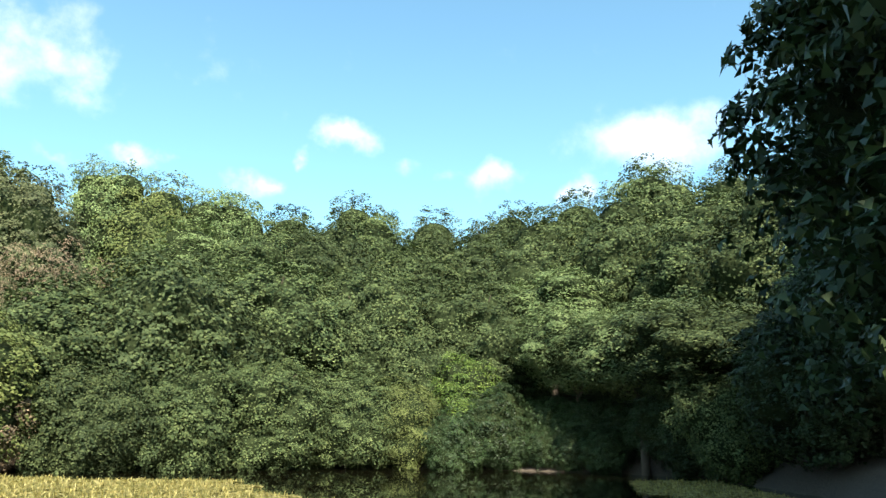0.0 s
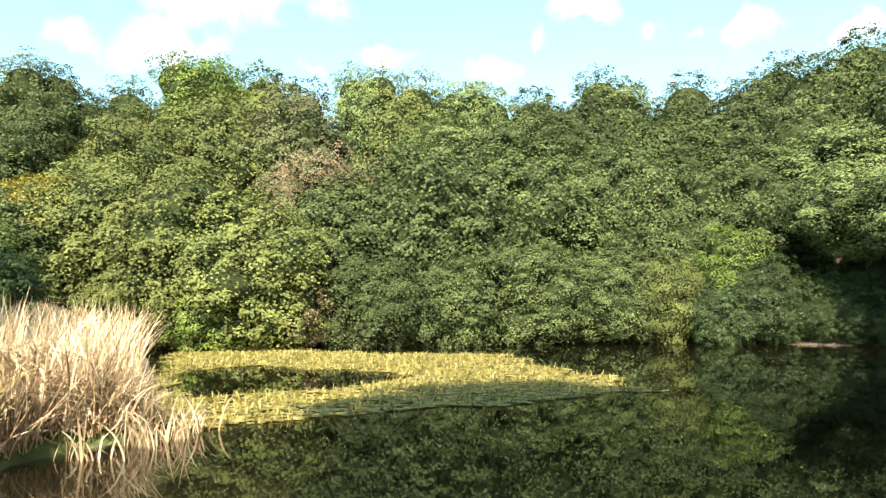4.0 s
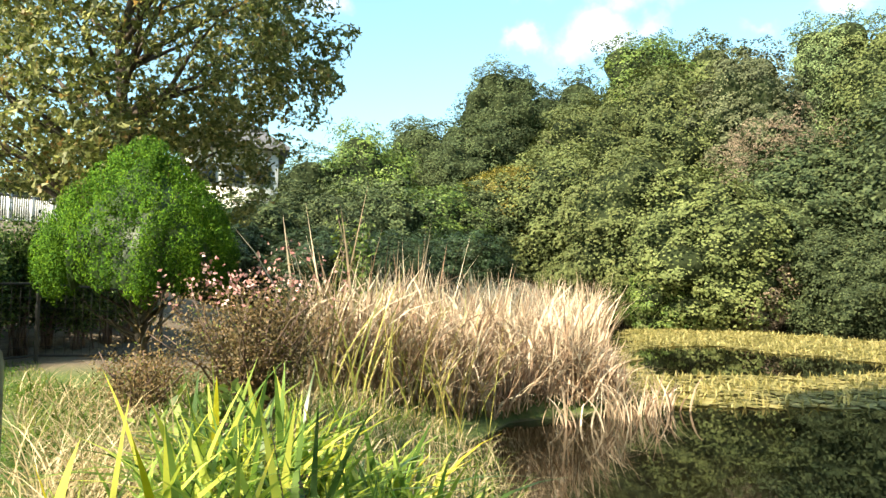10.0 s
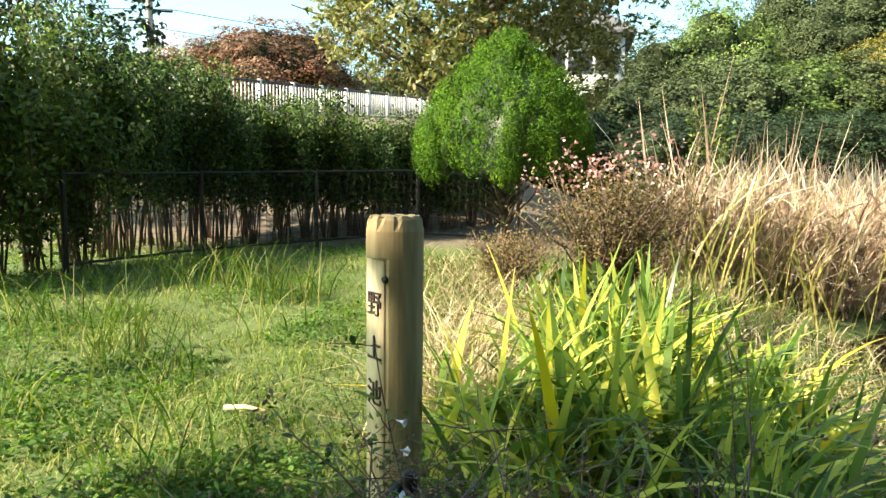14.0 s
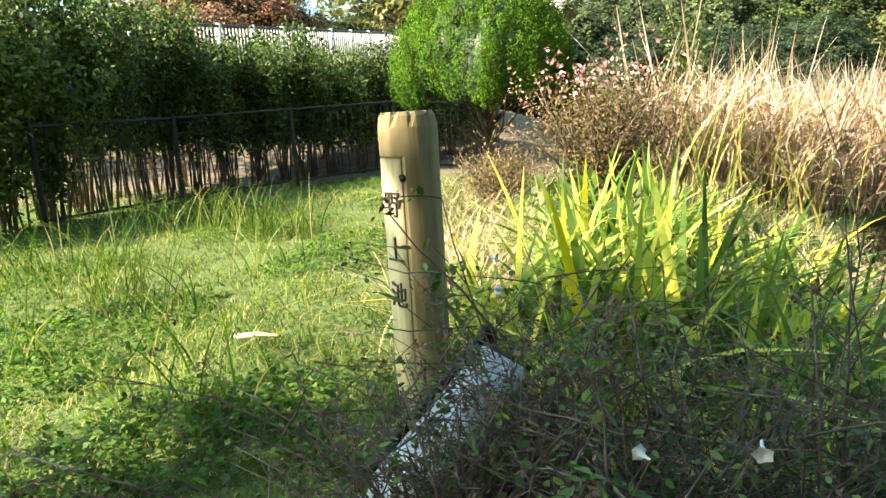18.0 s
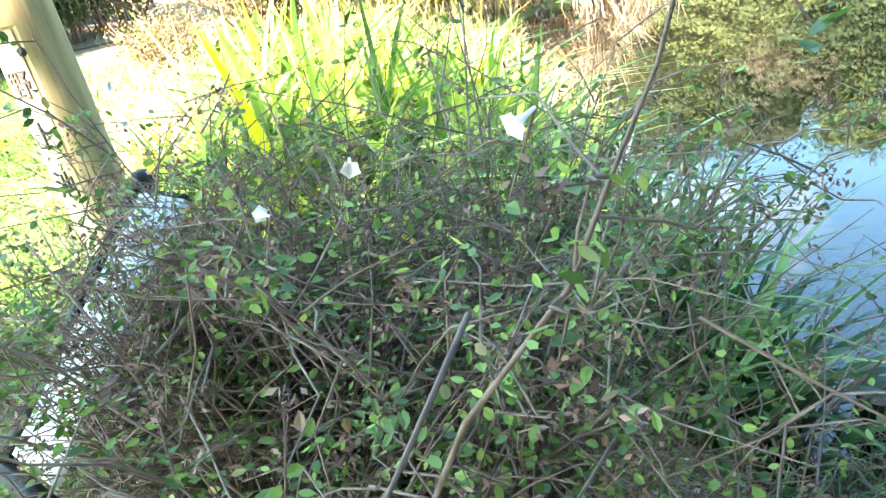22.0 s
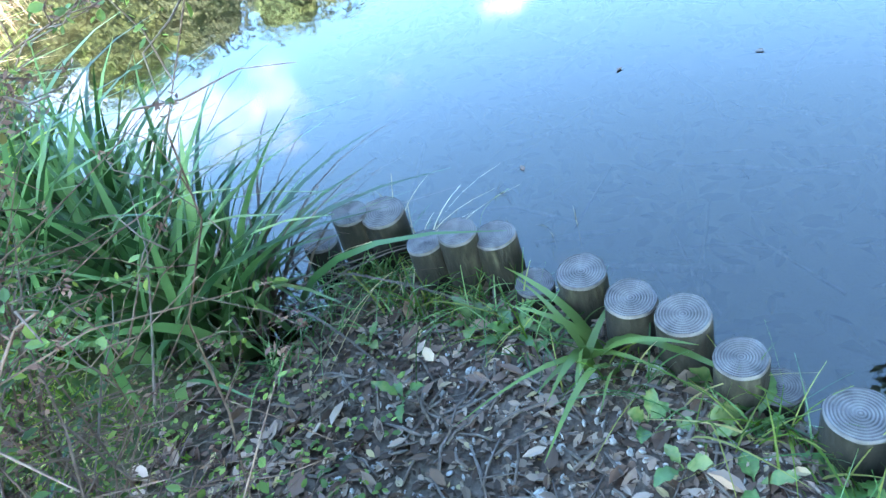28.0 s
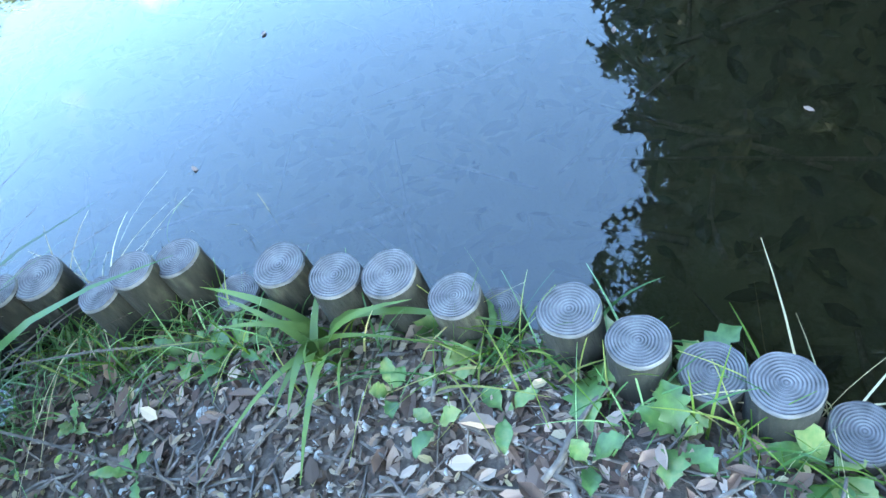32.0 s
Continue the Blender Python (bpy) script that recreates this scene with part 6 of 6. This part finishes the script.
    # long shoots that reach out beyond the rest
    for way, rad in (([(-0.85, 0.1, 0.5), (-0.70, -0.04, 0.86), (-0.60, -0.08, 1.08), (-0.515, -0.055, 1.238), (-0.481, -0.009, 1.298), (-0.482, 0.026, 1.336), (-0.48, 0.06, 1.375), (-0.478, 0.085, 1.42)], 0.0022),
                     ([(-0.98, 0.1, 0.6), (-0.95, -0.1, 0.95), (-0.95, -0.25, 1.13), (-1.0, -0.42, 1.2), (-1.08, -0.55, 1.22)], 0.0022),
                     ([(-1.05, 0.1, 0.7), (-1.05, -0.1, 1.0), (-1.1, -0.22, 1.15), (-1.18, -0.36, 1.21), (-1.26, -0.5, 1.23)], 0.0022),
                     ([(-1.1, 0.1, 0.8), (-1.16, 0.03, 1.08), (-1.22, -0.02, 1.25), (-1.26, -0.04, 1.35), (-1.28, -0.05, 1.42)], 0.0018),
                     ([(-0.75, 0.35, 0.75), (-0.70, 0.42, 1.05), (-0.62, 0.48, 1.16), (-0.54, 0.57, 1.18), (-0.50, 0.62, 1.16)], 0.0014),
                     ([(-0.85, 0.38, 0.7), (-0.84, 0.54, 0.98), (-0.76, 0.66, 1.1), (-0.68, 0.74, 1.11), (-0.62, 0.80, 1.10)], 0.0014)):
        p = np.array(way) - o
        stem(p, rad * np.linspace(1.0, 0.45, len(p)), 7, 0.10, 0.3)
    v, f = join(tubes)
    part("branchwork", mesh_of("branchwork", v, quads(v, f), BUSHTWIG, True), t)
    v, f = join(thin)
    tagged(part("twig_growth", mesh_of("twig_growth", v, f, BUSHTWIG), t), kind="stuff")
    pts, outs, tips = np.array(pts), np.array(outs), np.array(tips)
    v, f = oval_leaves(pts, outs, 0.0108, 0.0062, r, 0.9)
    part("foliage", mesh_of("foliage", v, quads(v, f), BUSHLEAF), t)
    sel = tips[(tips[:, 2] > 0.45) & (r.uniform(0, 1, len(tips)) < 0.7)]
    k = np.repeat(sel, 14, 0)
    v, f = leaves(k + r.normal(0, 0.006, k.shape), r.normal(0, 1, k.shape), 0.008, 0.0034, r, 1.0)
    tagged(part("calyx_cluster", mesh_of("calyx_cluster", v, f, CALYX), t, "papery reddish brown calyx clusters"), kind="stuff")
    fm = flower_mesh(0.0125)
    spots = [(-0.476, -0.016, 1.381), (-0.655, -0.006, 1.333), (-1.108, -0.037, 1.361), (-1.110, -0.032, 1.323), (-0.716, -0.042, 1.298)]
    for i, s in enumerate(spots):
        fl = part("flower", fm, t, "white trumpet flower")
        fl.matrix_basis = Matrix.Translation(np.array(s) - o) @ pose(0, 0, 0, 105 + 25 * math.sin(i * 3), 40 * math.sin(i * 2), i * 70)
        st = mesh_of("stalk", *tube([np.array(s) - o - [0.012, 0.01, 0.035], np.array(s) - o], [0.0005, 0.0008], 4, cap=False), BUSHTWIG)
        part("stalk", st, t)
    return t


build_bush()


# ---- plants and litter by the log edging ----
def broad_leaf(length, width, mat, ragged, r):
    """A stalked leaf with a fold and a wavy rim, lying along +x."""
    n = 11
    u = np.linspace(0, 1, n)
    w = width * 0.5 * np.sin(np.pi * np.clip((u - 0.18) / 0.82, 0, 1)) ** 0.75 * (1 + ragged * np.sin(u * 34) * 0.3)
    w = np.maximum(w, 0.0015)
    z = 0.32 * length * np.sin(u * 2.3) * (0.6 + 0.2 * r.normal())
    v, f = [], []
    for k in range(n):
        j = 0.004 * math.sin(k * 2.1)
        v += [(u[k] * length, -w[k], z[k] + w[k] * 0.35 + j), (u[k] * length, 0, z[k]), (u[k] * length, w[k], z[k] + w[k] * 0.35 - j)]
    for k in range(n - 1):
        f += [(3 * k, 3 * k + 3, 3 * k + 4, 3 * k + 1), (3 * k + 1, 3 * k + 4, 3 * k + 5, 3 * k + 2)]
    return mesh_of("leaf", np.array(v), f, mat, True)


DOCK = surface("dock_leaf_green", [(0.3, (0.03, 0.075, 0.015)), (0.5, (0.065, 0.135, 0.028)), (0.72, (0.17, 0.19, 0.05))], 16, 0.5, 0.4, 80, distance=0.002, object_random=0.35)


def rosette(name, label, x, y, count, length, width, ragged, seed, lift=0.0):
    r = np.random.default_rng(seed)
    z = max(float(ground_z(x, y)[0]), 0.03)
    t = thing(name, label, "plant", x, y, z + lift)
    for i in range(count):
        me = broad_leaf(length * r.uniform(0.5, 0.95), width * r.uniform(0.55, 0.95), DOCK, ragged, r)
        part("leaf", me, t).matrix_basis = pose(0, 0, 0.005, 8 * r.normal(), -18 + 14 * r.normal(), i * 360 / count + 18 * r.normal())
    return t


PLANTS = [("dock", "dock with ragged bright green leaves between the logs", 0.25, 0.72, 8, 0.17, 0.07, 1.0),
          ("dock", "dock with ragged bright green leaves between the logs", 0.385, 0.64, 5, 0.15, 0.06, 0.9),
          ("plantain", "plantain with yellow-spotted leaves by the logs", 0.1, 0.84, 5, 0.11, 0.055, 0.3),
          ("plantain", "plantain with broad green leaves by the logs", 0.044, 0.93, 5, 0.11, 0.05, 0.5),
          ("dock", "small dock with pale green leaves in the litter", 0.306, 0.515, 5, 0.11, 0.06, 0.9),
          ("plantain", "small plantain in the bare soil", 0.157, 0.54, 3, 0.09, 0.05, 0.3),
          ("plantain", "plantain with broad green leaves by the logs", 0.478, 0.387, 7, 0.11, 0.07, 0.2),
          ("plantain", "small plantain in the bare soil", -0.104, 0.839, 4, 0.09, 0.045, 0.4),
          ("plantain", "small plantain in the bare soil", 0.002, 0.797, 3, 0.07, 0.04, 0.3),
          ("plantain", "plantain with yellow-spotted leaves by the logs", -0.046, 0.728, 3, 0.1, 0.04, 0.2),
          ("plantain", "plantain with yellow-spotted leaves by the logs", 0.07, 0.688, 3, 0.1, 0.04, 0.2),
          ("dock", "small dock with pale green leaves in the litter", -0.644, 0.94, 4, 0.1, 0.04, 0.3),
          ("dock", "small dock with pale green leaves in the litter", -0.393, 1.12, 6, 0.12, 0.035, 0.6),
          ("dock", "small dock with pale green leaves in the litter", -0.5, 1.16, 5, 0.11, 0.035, 0.5),
          ("plantain", "small plantain in the bare soil", -0.76, 1.1, 5, 0.07, 0.03, 0.3),
          ("dock", "weedy dock at the foot of the logs", -0.3, 1.1, 6, 0.12, 0.03, 0.6)]
for i, (name, label, x, y, n, ln, wd, rag) in enumerate(PLANTS):
    rosette(name, label, x, y, n, ln, wd, rag, 500 + i)
clump("strap_plant", "plant with long arching strap leaves before the logs", [(-0.207, 1.02)], 15, (0.14, 0.33), (0.018, 0.031), BUSHLEAF, 523, (0.5, 1.3), 0.02, (-0.25, -0.75), 1.1, single=True)
for i, (x, y, z, sc) in enumerate(LOGS[:17]):
    clump("grass_tuft", "thin green grass tuft at the foot of the logs", [(x - 0.075, y - 0.085), (x - 0.02, y - 0.10)], 9 if i > 6 else 20, (0.06, 0.2), (0.002, 0.005), SEDGETUFT if i % 2 else LAWN, 700 + i, (0.2, 1.1), 0.035)
for i, (x, y, n) in enumerate([(-0.649, 1.221, 22), (-0.765, 1.306, 26), (-0.473, 1.214, 16), (0.139, 0.798, 14), (-0.884, 1.162, 26), (-0.982, 1.016, 24), (0.419, 0.479, 10), (0.254, 0.703, 8), (-0.371, 1.089, 12), (0.601, 0.232, 12), (-0.822, 1.353, 12)]):
    clump("grass_tuft", "thin green grass tuft at the foot of the logs", [(x, y)], int(n * 1.8), (0.07, 0.22), (0.002, 0.006), LAWN if i % 3 == 0 else SEDGETUFT, 530 + i, (0.2, 1.1), 0.035)
for i, (x, y, n) in enumerate([(-0.674, 1.38, 26), (0.54, 0.446, 16)]):
    clump("dry_grass", "wisp of dead brown grass lying over the logs", [(x, y)], n, (0.12, 0.28), (0.002, 0.004), DRYGRASS, 550 + i, (0.7, 1.5), 0.03)
clump("water_grass", "thin grass stalks standing in the shallow water", [(-0.307, 1.519), (-0.548, 1.7)], 3, (0.12, 0.22), (0.0015, 0.003), SHRUB, 560, (0.1, 0.8), 0.05)

STONE = surface("pale_pebbles", [(0.3, (0.14, 0.13, 0.12)), (0.5, (0.27, 0.26, 0.24)), (0.75, (0.50, 0.49, 0.47))], 40, 0.8, 0.3, 140, distance=0.002)
STICK = surface("dead_sticks", [(0.3, (0.045, 0.035, 0.03)), (0.55, (0.12, 0.10, 0.085)), (0.75, (0.26, 0.23, 0.20))], 12, 0.85, 0.4, 90, (1, 1, 0.3), distance=0.002)


def spots(n, r, lo=(-1.2, -0.4), hi=(1.2, 1.4), edge=0.02):
    x, y = r.uniform(lo[0], hi[0], n * 3), r.uniform(lo[1], hi[1], n * 3)
    z, d = ground_z(x, y)
    ok = d > edge
    return np.c_[x, y, z][ok][:n]


def build_litter():
    r = np.random.default_rng(97)
    t = thing("leaf_litter", "fallen brown leaves and twigs on bare soil", "leaf litter", kind="stuff")
    p = spots(4600, r)
    v, f = oval_leaves(p + np.c_[np.zeros((len(p), 2)), r.uniform(0.003, 0.014, len(p))], np.tile([0, 0, 1.0], (len(p), 1)), 0.029, 0.014, r, 0.4)
    part("leaves", mesh_of("leaves", v, quads(v, f), LITTER), t)
    p = spots(420, r)                      # broad fallen leaves
    v, f = oval_leaves(p + np.c_[np.zeros((len(p), 2)), r.uniform(0.006, 0.02, len(p))], np.tile([0, 0, 1.0], (len(p), 1)), 0.052, 0.026, r, 0.5, curl=0.4)
    part("broad_leaves", mesh_of("broad_leaves", v, quads(v, f), LITTER), t)
    p = spots(5200, r, (-1.05, 0.15), (0.7, 1.3))
    v, f = oval_leaves(p + [0, 0, 0.005], np.tile([0, 0, 1.0], (len(p), 1)), 0.018, 0.008, r, 0.4)
    part("chips", mesh_of("chips", v, quads(v, f), LITTER), t)
    out = []
    for q in spots(1000, r):
        a, ln = r.uniform(0, np.pi), r.uniform(0.03, 0.16)
        d = np.array([math.cos(a), math.sin(a), 0]) * ln
        m = r.normal(0, 0.008, 3) * [1, 1, 0.3]
        rr = r.uniform(0.0012, 0.0045)
        out.append(tube([q - d / 2 + [0, 0, 0.006], q + m + [0, 0, 0.012], q + d / 2 + [0, 0, 0.007]], [rr, rr, rr * 0.6], 5))
    v, f = join(out)
    part("twigs", mesh_of("twigs", v, quads(v, f), STICK, True), t)
    out = []
    base, bf = tube([(0, 0, -0.5), (0, 0, -0.25), (0, 0, 0.2), (0, 0, 0.5)], [0.45, 0.85, 0.8, 0.4], 6)
    for q in spots(1000, r, (-0.8, 0.3), (0.4, 1.15)):
        s = 0.0035 + 0.008 * r.uniform(0, 1) ** 2
        m = np.array(pose(0, 0, 0, *r.uniform(0, 360, 3)).to_3x3())
        out.append(((base * [1.3, 1, 0.7] * s) @ m.T + q + [0, 0, 0.003], bf))
    v, f = join(out)
    part("pebbles", mesh_of("pebbles", v, quads(v, f), STONE, True), t)
    # small seedlings
    p = spots(800, r, (-1.6, -0.1), (-0.65, 1.05))
    v, f = oval_leaves(np.repeat(p, 2, 0) + r.normal(0, 0.012, (2 * len(p), 3)) * [1, 1, 0.3] + [0, 0, 0.02], np.tile([0, 0, 1.0], (2 * len(p), 1)), 0.017, 0.010, r, 0.4)
    part("seedlings", mesh_of("seedlings", v, quads(v, f), BUSHLEAF), t, "small bright green seedlings")
    return t


build_litter()
for i, (x, y, a, ln, rr) in enumerate([(0.012, 0.873, 62, 0.22, 0.0055), (0.182, 0.607, 35, 0.24, 0.006), (-0.137, 0.639, 120, 0.13, 0.005), (-0.284, 0.924, 25, 0.3, 0.004), (0.123, 0.54, 80, 0.13, 0.008), (0.381, 0.316, 20, 0.2, 0.005), (-0.454, 0.89, 50, 0.2, 0.003)]):
    z = float(ground_z(x, y)[0])
    t = thing("stick", "dead grey-brown stick on the litter", "stick", x, y, z + 0.008, a, "sticks")
    r = np.random.default_rng(600 + i)
    u = np.linspace(-0.5, 0.5, 7)
    v, f = tube(np.c_[u * ln, r.normal(0, 0.008, 7), 0.004 + np.abs(r.normal(0, 0.003, 7))], rr * np.linspace(1, 0.55, 7), 7)
    part("wood", mesh_of("wood", v, quads(v, f), STICK, True), t)
for i, (x, y, s) in enumerate([(-0.081, 0.977, 0.02), (-0.318, 0.699, 0.018), (0.005, 0.708, 0.017), (-0.207, 0.969, 0.013), (-0.493, 1.018, 0.014), (-0.171, 0.809, 0.012)]):
    z = float(ground_z(x, y)[0])
    t = thing("stone", "pale rounded stone in the soil", "stone", x, y, z + s * 0.25, i * 50, "stones")
    v, f = tube([(0, 0, -0.5 * s), (0, 0, -0.25 * s), (0, 0, 0.15 * s), (0, 0, 0.42 * s)], [0.6 * s, 0.95 * s, 0.85 * s, 0.35 * s], 9)
    part("body", mesh_of("body", v * [1.25, 0.95, 1], quads(v, f), STONE, True), t)
z = float(ground_z(-3.48, -0.44)[0])
t = thing("stick", "pale broken stick lying in the lawn", "stick", -3.48, -0.44, z + 0.06, 60)
v, f = tube([(-0.11, 0, 0.0), (0, 0.01, 0.012), (0.11, 0, 0.01)], [0.012, 0.011, 0.007], 7)
part("wood", mesh_of("wood", v, quads(v, f), WOODFLAT, True), t)


# ---- pond bed ----
SUNK = leafy("sunken_leaves", (0.030, 0.027, 0.016), (0.055, 0.048, 0.028), (0.10, 0.085, 0.05), glow=0.0, rough=0.8)
def build_bed():
    r = np.random.default_rng(98)
    t = thing("sunken_litter", "sunken leaves and branches on the shallow pond bed", "leaf litter", kind="stuff")
    x, y = r.uniform(-1.7, 2.8, 9000), r.uniform(0.2, 4.7, 9000)
    z, d = ground_z(x, y)
    ok = (d < -0.06)
    p = np.c_[x, y, z][ok][:3600]
    v, f = oval_leaves(p + [0, 0, 0.015], np.tile([0, 0, 1.0], (len(p), 1)), 0.085, 0.038, r, 0.3)
    part("leaves", mesh_of("leaves", v, quads(v, f), SUNK), t)
    out = []
    for q in p[:150]:
        a, ln = r.uniform(0, np.pi), r.uniform(0.2, 0.8)
        dd = np.array([math.cos(a), math.sin(a), 0]) * ln / 2
        rr = r.uniform(0.004, 0.014)
        out.append(tube([q - dd + [0, 0, 0.02], q + [0, 0, 0.03] + r.normal(0, 0.02, 3) * [1, 1, 0], q + dd + [0, 0, 0.02]], [rr, rr, rr * 0.5], 5))
    v, f = join(out)
    part("branches", mesh_of("branches", v, quads(v, f), STICK, True), t)
    return t


build_bed()
for i, (x, y) in enumerate([(0.353, 2.387), (0.799, 1.666), (-0.43, 1.843), (0.196, 3.39), (-0.115, 2.383), (1.004, 1.126), (0.822, 2.911)]):
    t = thing("floating_leaf", "fallen leaf floating on the water", "leaf", x, y, 0.003, i * 57, "floating leaves")
    v = np.array([(-0.024, 0, 0), (-0.008, -0.011, 0.003), (0.012, -0.010, 0.003), (0.028, 0, 0.004), (0.012, 0.010, 0.003), (-0.008, 0.011, 0.003)]) * 0.6
    part("blade", mesh_of("blade", v, [(0, 1, 2, 3, 4, 5)], LITTER), t)
